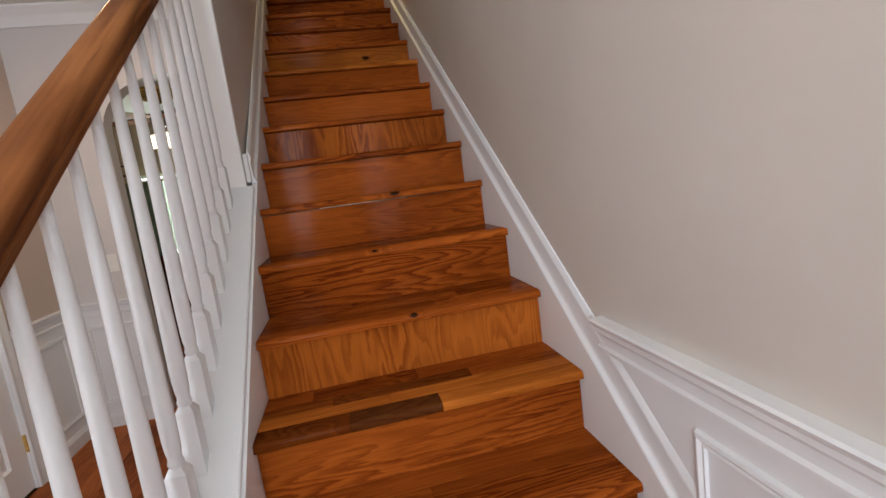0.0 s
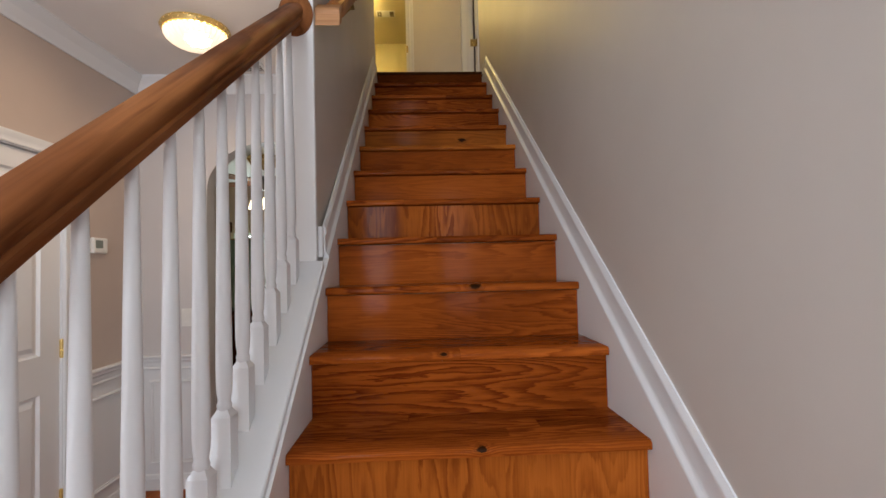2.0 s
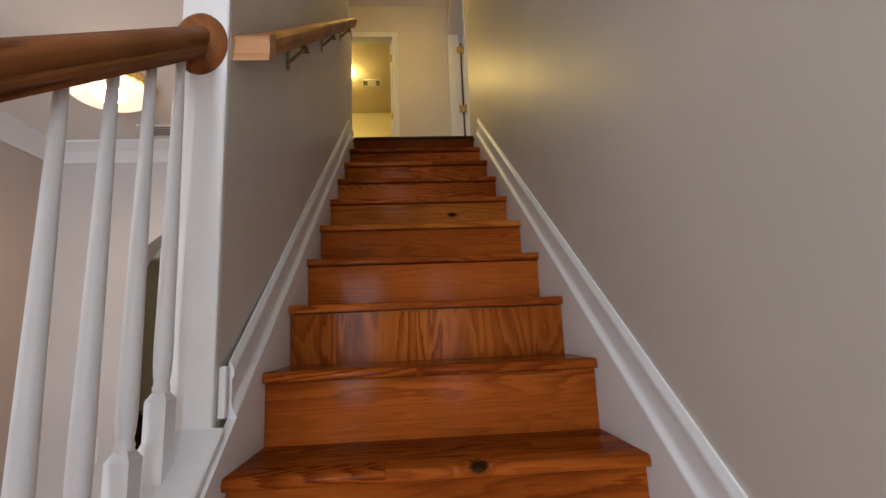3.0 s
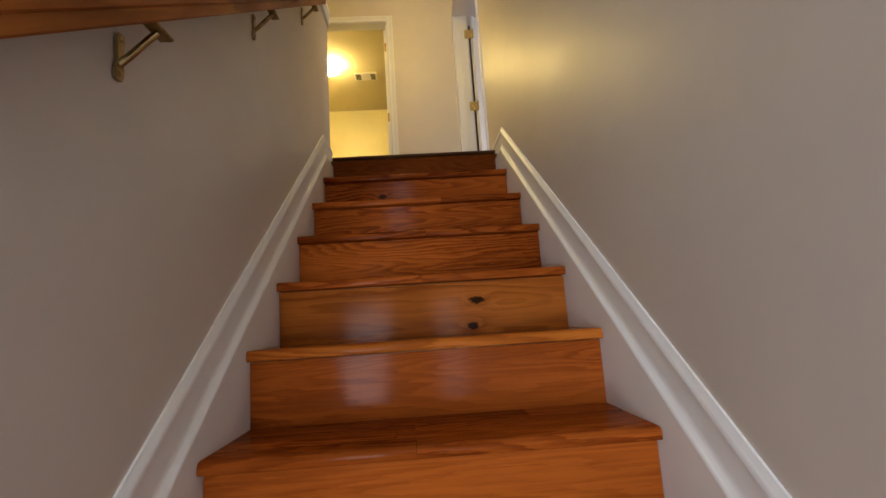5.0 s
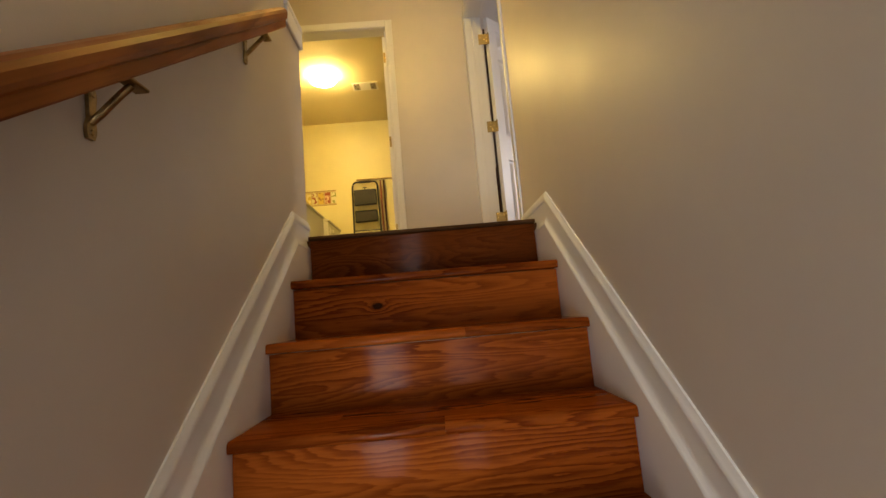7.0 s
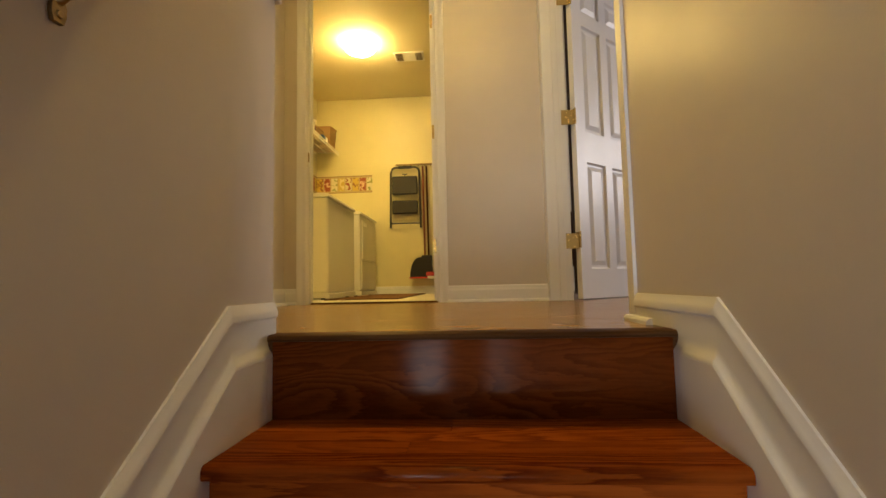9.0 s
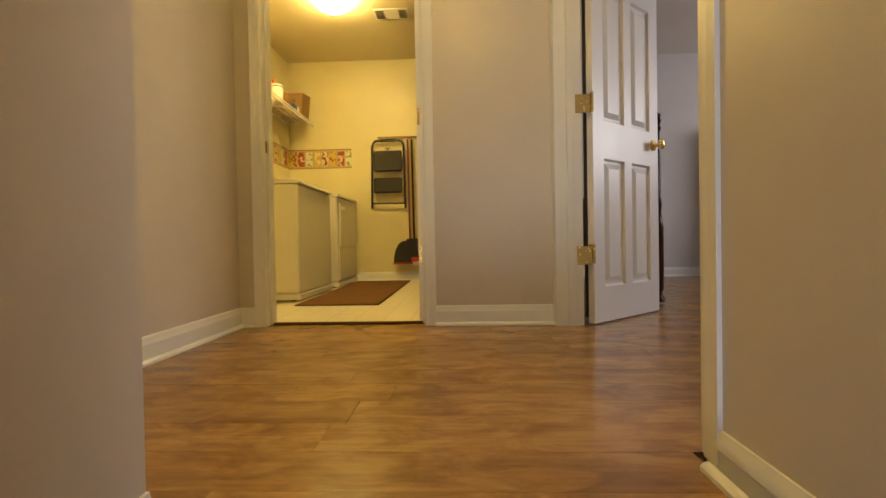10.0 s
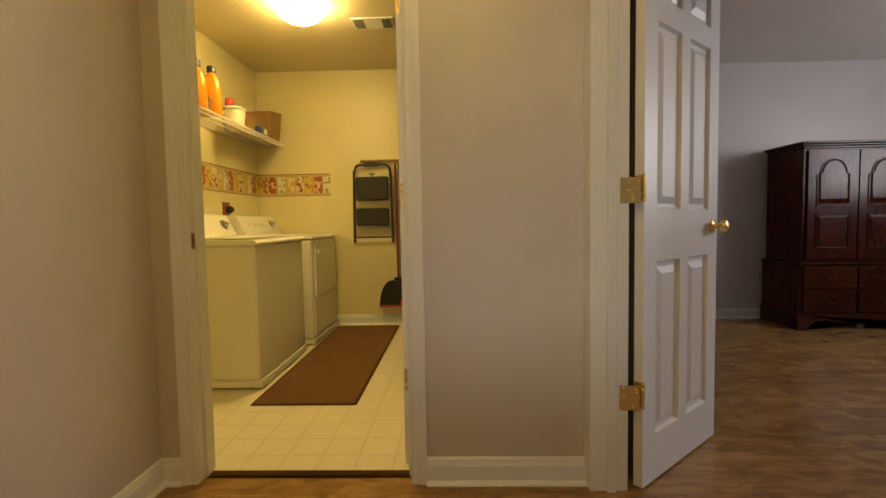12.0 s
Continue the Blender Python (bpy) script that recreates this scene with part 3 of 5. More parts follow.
panel_frame([(-1.516, -1.24, 0.16), (-1.516, -0.86, 0.16), (-1.516, -0.86, 0.70), (-1.516, -1.24, 0.70)], X)
panel_frame([(-1.44, -0.764, 0.16), (-1.14, -0.764, 0.16), (-1.14, -0.764, 0.70), (-1.44, -0.764, 0.70)], -Y)
panel_frame([(wall_x(a) - 0.004, a, b) for a, b in ((-4.90, 0.16), (-3.90, 0.16), (-3.42, 0.525), (-3.42, 0.80), (-4.90, 0.80))], -X)


def doorway(tag, label, legs, head, depth_boxes):
    """Casing legs and head, and the jamb boards of one opening."""
    for start, end, u, v in legs + [head]:
        bm = extrude(bmesh.new(), CASING, start, u, v, Vector(end) - Vector(start))
        tagged(solid(bm, "trim", WHITE, None, "", True), label, "door casing", kind="structure")
    jamb = tagged(new("door_jamb_" + tag), "white painted door jamb with stop", "door jamb", kind="structure")
    for row in depth_boxes:
        part("jamb_board", boxes(row, bevel=0.0015), WHITE, jamb)


HEAD = TOP + 2.03
doorway("laundry", "white moulded casing round the laundry doorway",
        [((-0.575, 1.81, TOP), (-0.575, 1.81, HEAD + 0.058), -X, -Y), ((0.245, 1.81, TOP), (0.245, 1.81, HEAD + 0.058), X, -Y)],
        ((-0.575, 1.81, HEAD), (0.245, 1.81, HEAD), Z, -Y),
        [(-0.592, -0.572, 1.809, 1.922, TOP, HEAD + 0.012), (0.242, 0.262, 1.809, 1.922, TOP, HEAD + 0.012), (-0.572, 0.242, 1.809, 1.922, HEAD - 0.004, HEAD + 0.014),
         (-0.572, -0.560, 1.845, 1.882, TOP, HEAD - 0.004), (0.230, 0.242, 1.845, 1.882, TOP, HEAD - 0.004)])
doorway("bedroom", "white moulded casing round the double bedroom doorway",
        [((0.909, 0.35, TOP), (0.909, 0.35, HEAD + 0.058), -Y, -X * 0.5), ((0.912, 1.748, TOP), (0.912, 1.748, HEAD + 0.058), Y, -X)],
        ((0.912, 0.35, HEAD), (0.912, 1.748, HEAD), Z, -X),
        [(0.9065, 1.032, 0.351, 0.368, TOP, HEAD), (0.911, 1.032, 1.750, 1.772, TOP, HEAD + 0.014), (0.911, 1.032, 0.368, 1.750, HEAD - 0.004, HEAD + 0.022), (0.955, 0.988, 1.738, 1.750, TOP, HEAD - 0.004)])
doorway("closet", "white moulded casing at the edge of a landing closet",
        [((-0.965, 1.02, TOP), (-0.965, 1.02, HEAD), X, -Y)], ((-1.75, 1.02, HEAD), (-0.965, 1.02, HEAD), Z, -Y), [(-1.78, -0.967, 1.012, 1.019, TOP + 0.01, HEAD)])
doorway("foyer", "white moulded casing round the entry hall door",
        [((-1.52, -1.395, 0), (-1.52, -1.395, 2.062), Y, X), ((-1.52, -2.26, 0), (-1.52, -2.26, 2.062), -Y, X)],
        ((-1.52, -2.26, 2.004), (-1.52, -1.395, 2.004), Z, X),
        [(-1.64, -1.519, -1.398, -1.38, 0, 2.02), (-1.64, -1.519, -2.275, -2.257, 0, 2.02), (-1.64, -1.519, -2.257, -1.398, 2.0, 2.02)])

# Half wall cap beside the top step
structure("half_wall_cap", boxes((-0.155, -0.004, -0.118, 0.090, TOP + 0.900, TOP + 0.925), (-0.018, -0.006, -0.118, 0.075, TOP + 0.825, TOP + 0.898), (-0.152, -0.006, 0.077, 0.088, TOP + 0.825, TOP + 0.898), bevel=0.003), WHITE,
          "white painted wooden cap and apron on the half wall", "wall cap")
structure("wall_end_trim", boxes((-0.146, -0.0335, -2.222, -2.201, nosing(-2.2) + 0.05, CEIL_DOWN), (-0.033, -0.016, -2.200, -2.176, nosing(-2.17) + 0.05, nosing(-2.2) + 0.185), bevel=0.003), WORN, "white painted end board of the stair wall", "wall end")
structure("wall_end_trim_upper", boxes((-0.144, -0.016, -0.124, -0.119, TOP + 0.926, CEIL_UP)), WHITE, "white painted end of the stair wall above the half wall", "wall end")

# ---------------------------------------------------------------- stair skirts
def sloped(bm, profile, x0, x1, out, y0, y1, lift=0.0):
    """A moulding that follows the stairs; heights are above the line of nosings, the foot may sit a little higher."""
    return extrude(bm, profile, (x0, y0, nosing(y0) + lift), out, Z, (x1 - x0, y1 - y0, nosing(y1) - nosing(y0) - lift))


MOULD = [(0.0, 0.050), (0.0208, 0.050), (0.0205, 0.055), (0.0175, 0.061), (0.0125, 0.068), (0.0095, 0.077), (0.0085, 0.086), (0.008, 0.136), (0.0125, 0.141), (0.0130, 0.150), (0.0105, 0.159), (0.0065, 0.167), (0.005, 0.174), (0.0, 0.174)]
LEVEL = [(a, b - 0.102) for a, b in MOULD]
BEND = -0.134
for at_x, out, y0, yend, tag in ((wall_x, -X, -3.98, 0.291, "right"), (lambda y: -0.02, X, -2.175, 0.075, "left")):
    board = [(0, -0.40), (0.020, -0.40), (0.020, 0.0495), (0, 0.0495)]
    lift = 0.050 if tag == "right" else 0.0
    bm = sloped(bmesh.new(), board, at_x(-3.98), at_x(BEND), out, -3.98, BEND, lift)
    extrude(bm, [(a, b - 0.102) for a, b in board], (at_x(BEND), BEND, TOP), out, Z, (at_x(0) - at_x(BEND), -BEND, 0))
    structure("skirt_board_" + tag, bm, WORN, "white painted stair skirt board, scuffed along the steps", "skirt board")
    inner = at_x(0.03)
    structure("skirt_end_" + tag, boxes((min(inner, inner + 0.020 * out[0]), max(inner, inner + 0.020 * out[0]), 0.0005, 0.057, TOP - 0.35, TOP - 0.053)), WORN, "white painted end of the stair skirt board", "skirt board")
    bm = sloped(bmesh.new(), MOULD, at_x(y0), at_x(BEND), out, y0, BEND, lift)
    extrude(bm, LEVEL, (at_x(BEND), BEND, TOP), out, Z, (at_x(yend) - at_x(BEND), yend - BEND, 0))
    tagged(solid(bm, "trim", WHITE, None, "", True), "white moulded cap following the stairs up to the landing", "stair moulding", kind="structure")

# Kerb wall that carries the balusters
bm = extrude(bmesh.new(), [(-3.90, 0.0), (-3.90, nosing(-3.90) + 0.05), (-2.222, nosing(-2.222) + 0.05), (-2.222, 0.0)], (-0.15, 0, 0), Y, Z, (0.128, 0, 0))
structure("kerb_wall", bm, WORN, "white low wall under the stair balusters", "kerb wall")
bm = sloped(bmesh.new(), [(0.0, 0.052), (0.0, 0.072), (0.004, 0.076), (0.153, 0.076), (0.157, 0.072), (0.157, 0.052)], -0.165, -0.165, X, -3.92, -2.222)
structure("kerb_cap", bm, WHITE, "white sloping cap board under the balusters", "kerb cap")

# ---------------------------------------------------------------- stairs
stairs = thing("staircase", (0.45, -3.75, 0), "varnished pine staircase between white painted skirts", "staircase", kind="structure")
RISER_WOOD = {8: PINE_UP, 12: PINE_UP, 5: wood("knotty_pine_riser", (0.34, 0.105, 0.018), (0.15, 0.034, 0.006), "x", 18, [(0.614, -0.972, 2.191, 0.016), (0.598, -0.972, 2.112, 0.012)], hue=0.05),
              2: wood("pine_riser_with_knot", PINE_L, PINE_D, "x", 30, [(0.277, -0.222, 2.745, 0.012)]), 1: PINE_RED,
              14: wood("pine_riser_low", PINE_L, PINE_D, "x", 30, [(0.42, -3.222, 0.45, 0.012)])}
NOSE_KNOTS = {10: (0.53, 0.015), 11: (0.40, 0.007), 12: (0.48, 0.008)}
NOSE_WOOD = {k: wood("knotty_pine_nosing", PINE_L, PINE_D, "x", 31, [(x, -(k - 1) * GO, TOP - (k - 1) * RISE - 0.006, size)]) for k, (x, size) in NOSE_KNOTS.items()}
for k in range(1, STEPS + 1):
    z, y = TOP - (k - 1) * RISE, -(k - 1) * GO
    face = y + 0.028
    right = wall_x(y) - 0.021
    low = z - RISE if k < STEPS else 0.0
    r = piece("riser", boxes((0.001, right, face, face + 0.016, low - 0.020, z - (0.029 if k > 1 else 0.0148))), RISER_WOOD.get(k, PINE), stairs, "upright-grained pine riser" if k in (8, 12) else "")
    if k == 1:
        continue
    # a tread: a rounded front strip and narrower boards behind it
    tread = piece("tread", boxes((0.002, right - 0.002, y + 0.05, y + GO + 0.0272, z - 0.027, z - 0.012)), PINE, stairs)
    rnd = random.Random(40 + k)
    rows = [(0.0, 0.070), (0.070, 0.132), (0.132, 0.194), (0.194, GO + 0.0275)]
    for i, (a, b) in enumerate(rows):
        cuts = [0.001]
        if k == 13:
            cuts += {0: [0.245, 0.494], 1: [0.36], 2: [0.20, 0.616], 3: [0.14, 0.46]}[i]
        elif rnd.random() < 0.6:
            cuts.append(rnd.uniform(0.2, 0.7))
        cuts.append(right)
        for j, (p, q) in enumerate(zip(cuts, cuts[1:])):
            bm = bmesh.new()
            if i == 0:
                nose = [(0.0, -0.020), (0.0, -0.009), (0.003, -0.003), (0.009, 0.0), (0.0695, 0.0), (0.0695, -0.0265), (0.007, -0.0265), (0.002, -0.0245)]
                extrude(bm, nose, (p, y, z), Y, Z, (q - p - 0.0006, 0, 0))
            else:
                box(bm, p, q - 0.0006, y + a + 0.0004, y + b - 0.0004, z - 0.0118, z + rnd.uniform(-0.0006, 0.0002))
            mat = PINE
            if k == 13:
                mat = {(0, 1): PINE_DARK, (0, 2): PINE_PALE, (0, 0): PINE_RED, (1, 1): PINE_PALE, (2, 0): PINE_PALE, (2, 1): PINE_RED, (1, 0): PINE_PALE}.get((i, j), PINE)
            elif i == 0 and (k in NOSE_KNOTS) and p <= NOSE_KNOTS[k][0] <= q:
                mat = NOSE_WOOD[k]
            elif k == 6 and i == 0:
                mat = PINE_PALE
            piece("tread_strip", bm, mat, tread, "", i == 0)

# ---------------------------------------------------------------- balustrade
RAIL_X = -0.10
rail = thing("stair_handrail", (RAIL_X, -3.9, nosing(-3.9) + 0.94), "brown varnished oak handrail with worn edges on white balusters", "handrail")
RAIL_HALF = [(0.024, 0.0), (0.026, 0.012), (0.032, 0.017), (0.034, 0.026), (0.031, 0.033), (0.035, 0.040), (0.037, 0.054), (0.035, 0.066), (0.028, 0.076), (0.016, 0.082)]
RAIL_PROFILE = [(-a, b) for a, b in RAIL_HALF] + [(a, b) for a, b in reversed(RAIL_HALF)]
bm = extrude(bmesh.new(), RAIL_PROFILE, (RAIL_X - 0.004, -3.9, nosing(-3.9) + 0.970), X, Z, (0.006, 1.66, 1.66 * RISE / GO - 0.028))
piece("rail", bm, OAK, rail, "", True)
bm = lathe(bmesh.new(), [(0.0, -0.034), (0.040, -0.034), (0.048, -0.028), (0.053, -0.018), (0.060, -0.012), (0.063, 0.0), (0.0, 0.0)], (0, 0, 0), "y", 32)
bmesh.ops.scale(bm, vec=(1.0, 1.0, 1.28), verts=bm.verts)
bmesh.ops.translate(bm, vec=(RAIL_X + 0.004, -2.2225, nosing(-2.23) + 0.978), verts=bm.verts)
piece("rosette", bm, OAK, rail, "oval turned wooden wall rosette", True)


def baluster(y):
    """A square foot, turned vase and a tapering round shaft up to the rail."""
    base, top = nosing(y) + 0.061, nosing(y) + 0.962
    ob = thing("baluster", (RAIL_X, y, base), "white painted turned wooden stair baluster on a square foot", "baluster", "stair balusters")
    bm = bmesh.new()
    s = 0.0205
    slope = RISE / GO
    ring0 = [bm.verts.new((RAIL_X + dx * s, y + dy * s, base + dy * s * slope)) for dx, dy in ((-1, -1), (1, -1), (1, 1), (-1, 1))]
    ring1 = [bm.verts.new((RAIL_X + dx * s, y + dy * s, base + 0.150)) for dx, dy in ((-1, -1), (1, -1), (1, 1), (-1, 1))]
    ring2 = [bm.verts.new((RAIL_X + dx * s * 0.55, y + dy * s * 0.55, base + 0.166)) for dx, dy in ((-1, -1), (1, -1), (1, 1), (-1, 1))]
    for a, b in ((ring0, ring1), (ring1, ring2)):
        for i in range(4):
            bm.faces.new((a[i], a[(i + 1) % 4], b[(i + 1) % 4], b[i]))
    bm.faces.new(ring0[::-1])
    bm.faces.new(ring2)
    piece("foot", bm, WHITE, ob)
    prof = [(0.012, 0.160), (0.0150, 0.166), (0.0165, 0.173), (0.0138, 0.181), (0.0138, 0.187), (0.0160, 0.200), (0.0172, 0.225), (0.0174, 0.260), (0.0172, 0.300),
            (0.0152, 0.480), (0.0120, 0.720), (0.0092, top - base)]
    piece("shaft", lathe(bmesh.new(), prof, (RAIL_X, y, base), "z", 14), WHITE, ob, "", True)
    return ob


for i in range(15):
    baluster(-2.305 - 0.1095 * i)

# Handrail on the stair wall
wall_rail = thing("wall_handrail", (0.05, -1.85, 2.52), "brown oak handrail on brass brackets along the stair wall", "handrail")
def rail_z(y):
    return 3.652 + (y + 0.402) * 0.76


HALF = [(0.030, 0.0), (0.033, 0.004), (0.033, 0.026), (0.039, 0.031), (0.041, 0.040), (0.041, 0.054), (0.036, 0.064), (0.022, 0.070), (0.0, 0.072)]
bm = extrude(bmesh.new(), [(a * 0.82, b) for a, b in HALF] + [(-a * 0.82, b) for a, b in reversed(HALF[:-1])], (0.022, -2.135, rail_z(-2.135) + 0.008), X, Z, (0.018, 1.733, 1.733 * 0.76 - 0.008))
zr = rail_z(-2.19) + 0.008
end = [(-2.190, zr), (-2.190, zr + 0.011), (-2.186, zr + 0.013), (-2.184, zr + 0.046), (-2.190, zr + 0.058), (-2.188, zr + 0.068), (-2.178, zr + 0.078), (-2.1355, zr + 0.110), (-2.1355, zr + 0.041)]
piece("return_end", extrude(bmesh.new(), end, (-0.0335, 0, 0), Y, Z, (0.0895, 0, 0)), OAK_END, wall_rail, "pale mitred return block to the wall")
piece("rail", bm, OAK_PALE, wall_rail)
for y in (-0.53, -1.135, -1.74):
    bm = bmesh.new()
    z = rail_z(y) + 0.026
    extrude(bm, [(-0.007, -0.118), (0.007, -0.118), (0.010, -0.108), (0.010, -0.098), (0.006, -0.086), (0.009, -0.052), (0.006, -0.040), (-0.006, -0.040), (-0.009, -0.052), (-0.006, -0.086), (-0.010, -0.098), (-0.010, -0.108)], (-0.0195, y, z), Y, Z, (0.006, 0, 0))
    tube(bm, [(-0.016, y, z - 0.092), (-0.004, y + 0.002, z - 0.080), (0.026, y + 0.006, z - 0.046), (0.038, y + 0.008, z - 0.034)], 0.0062, 10)
    box(bm, 0.026, 0.050, y - 0.026, y + 0.036, z - 0.034, z - 0.0275, 0.002)
    for dz in (-0.108, -0.048):
        lathe(bm, [(0.0, 0.0), (0.0055, 0.0), (0.0045, 0.0025), (0.0, 0.003)], (-0.0135, y, z + dz), "x", 10)
    bracket = piece("bracket", bm, OLD_BRASS, wall_rail, "aged brass handrail bracket", True)

# ---------------------------------------------------------------- doors


def six_panel(name, width, height, thick, label, knob=None, knob_mat=BRASS, hinges=()):
    """A moulded six-panel door; hinge edge at x = 0, face at y = 0, floor at z = 0."""
    door = tagged(new(name), label, "door", kind="structure")
    stile, mull = 0.110 * width / 0.76, 0.085 * width / 0.76
    k = height / 2.02
    rows = [(0.175 * k, 0.820 * k), (1.010 * k, 1.680 * k), (1.765 * k, 1.925 * k)]
    inner = (width - 2 * stile - mull) / 2
    cols = [(stile, stile + inner), (width - stile - inner, width - stile)]
    bm = bmesh.new()
    box(bm, 0, stile, 0, thick, 0, height)
    box(bm, width - stile, width, 0, thick, 0, height)
    edges = [0.0] + [v for row in rows for v in row] + [height]
    for a, b in zip(edges[::2], edges[1::2]):
        box(bm, stile, width - stile, 0, thick, a, b)
    for a, b in rows:
        box(bm, cols[0][1], cols[1][0], 0, thick, a, b)
    part("frame", bm, DOORWHITE, door)
    for a, b in rows:
        for c, d in cols:
            bm = bmesh.new()
            for side in (0, 1):
                rings = []
                for inset, deep in ((0.0, 0.0), (0.004, 0.006), (0.010, 0.0135), (0.022, 0.0140), (0.048, 0.0030)):
                    yy = deep if side == 0 else thick - deep
                    rings.append([bm.verts.new(p) for p in ((c + inset, yy, a + inset), (d - inset, yy, a + inset), (d - inset, yy, b - inset), (c + inset, yy, b - inset))])
                for p, q in zip(rings, rings[1:]):
                    for i in range(4):
                        bm.faces.new((p[i], p[(i + 1) % 4], q[(i + 1) % 4], q[i]))
                bm.faces.new(rings[-1])
            part("panel", bm, DOORWHITE, door)
    if knob:
        bm = bmesh.new()
        prof = [(0.0, 0.0), (0.030, 0.0), (0.031, 0.004), (0.026, 0.008), (0.012, 0.012), (0.010, 0.026), (0.016, 0.032), (0.025, 0.040), (0.028, 0.050), (0.025, 0.060), (0.014, 0.066), (0.0, 0.067)]
        lathe(bm, [(r, -h) for r, h in prof], (knob[0], 0.0, knob[1]), "y", 20)
        lathe(bm, prof, (knob[0], thick, knob[1]), "y", 20)
        part("door_knob", bm, knob_mat, door, "polished brass round door knob", True)
    for z in hinges:
        bm = bmesh.new()
        box(bm, -0.003, 0.0, 0.003, thick - 0.003, z - 0.045, z + 0.045, 0.0008)
        lathe(bm, [(0.0, -0.05), (0.006, -0.048), (0.006, 0.048), (0.0, 0.05)], (-0.006, -0.003, z), "z", 10)
        hinge = part("hinge", bm, BRASS, door, "brass butt hinge with screws", True)
        bm = bmesh.new()
        for dy, dz in ((0.010, -0.030), (0.024, 0.0), (0.010, 0.030)):
            lathe(bm, [(0.0, 0.0), (0.0035, 0.0), (0.003, 0.0012), (0.0, 0.0012)], (-0.0042, dy, z + dz), "x", 8)
        part("screw", bm, OLD_BRASS, hinge)
    return door


HINGES = (0.345, 1.085, 1.83)
door = six_panel("door_1", 0.65, 2.02, 0.035, "white six-panel bedroom door standing open on brass hinges", (0.592, 0.94), BRASS, HINGES)
door.matrix_world = pose(1.085, 1.752, TOP + 0.008, 0, 0, 41.5)
door = six_panel("door_2", 0.78, 2.02, 0.035, "white laundry door swung open into the room", None, BRASS, HINGES)
door.matrix_world = pose(0.240, 1.936, TOP + 0.010, 0, 0, 90)
door = six_panel("door_3", 0.855, 1.985, 0.035, "closed white six-panel door of the entry hall", None, BRASS, ())
door.matrix_world = pose(-1.532, -2.254, 0.010, 0, 0, 90)
for z in (0.26, 1.02, 1.75):
    bm = boxes((-1.531, -1.526, -1.402, -1.388, z - 0.045, z + 0.045))
    lathe(bm, [(0.0, -0.05), (0.007, -0.048), (0.007, 0.048), (0.0, 0.05)], (-1.522, -1.398, z), "z", 10)
    tagged(solid(bm, "door_hinge", BRASS, None, "", True), "brass hinge of the entry hall door", "hinge")
for z in HINGES:
    bm = boxes((1.000, 1.072, 1.7465, 1.7495, TOP + z - 0.045, TOP + z + 0.045), bevel=0.0006)
    for dx, dz in ((1.009, -0.03), (1.022, 0.0), (1.009, 0.03)):
        lathe(bm, [(0.0, 0.0), (0.0035, 0.0), (0.003, -0.0012), (0.0, -0.0012)], (dx, 1.7465, TOP + z + dz), "y", 8)
    tagged(solid(bm, "hinge_plate", BRASS), "brass hinge leaf screwed to the white jamb", "hinge")
for z in HINGES:
    bm = boxes((0.2385, 0.2418, 1.8835, 1.9205, TOP + z - 0.045, TOP + z + 0.045), bevel=0.0008)
    for dy, dz in ((1.893, -0.03), (1.911, 0.0), (1.893, 0.03)):
        lathe(bm, [(0.0, 0.0), (0.0035, 0.0), (0.003, -0.0012), (0.0, -0.0012)], (0.2385, dy, TOP + z + dz), "x", 8)
    tagged(solid(bm, "hinge_plate", BRASS), "brass hinge leaf screwed to the laundry jamb", "hinge")
tagged(solid(boxes((-0.5715, -0.5690, 1.822, 1.842, TOP + 0.90, TOP + 0.96), bevel=0.0005), "strike_plate", OLD_BRASS), "aged brass strike plate on the laundry jamb", "strike plate")
# Robe runs nearly full height, so it also stands in for the hinge gap's shade.
bm = bmesh.new()
rnd = random.Random(5)
pts = []
for i in range(9):
    a = i / 8
    pts.append((a * 0.485 - 0.015, 0.045 + 0.05 * math.sin(a * 9) ** 2))
outline = pts + [(0.47, 0.038), (-0.015, 0.038)]
extrude(bm, outline, (0, 0, 0.03), X, Y, (0, 0, 1.90))
robe = tagged(solid(bm, "hanging_robe", plastic("dark_cloth", (0.026, 0.013, 0.009), 0.9)), "dark cloth robe behind the open bedroom door, lengthened to darken the hinge gap", "robe")
robe.matrix_world = pose(1.085, 1.752, TOP + 0.008, 0, 0, 41.5)
part("hook", tube(bmesh.new(), [(0.23, 0.0352, 1.955), (0.23, 0.060, 1.960), (0.23, 0.075, 1.940), (0.23, 0.068, 1.925)], 0.004, 8), OLD_BRASS, robe, "small brass door hook", True)

# ---------------------------------------------------------------- entry hall things
unit = thing("thermostat", (-1.52, -1.14, 1.50), "small white wall thermostat with a grey display", "thermostat")
piece("body", boxes((-1.52, -1.496, -1.20, -1.08, 1.515, 1.605), bevel=0.006), WHITE_PLASTIC, unit)
piece("display", boxes((-1.497, -1.4945, -1.185, -1.125, 1.545, 1.59)), SCREEN, unit, "dark grey thermostat display")


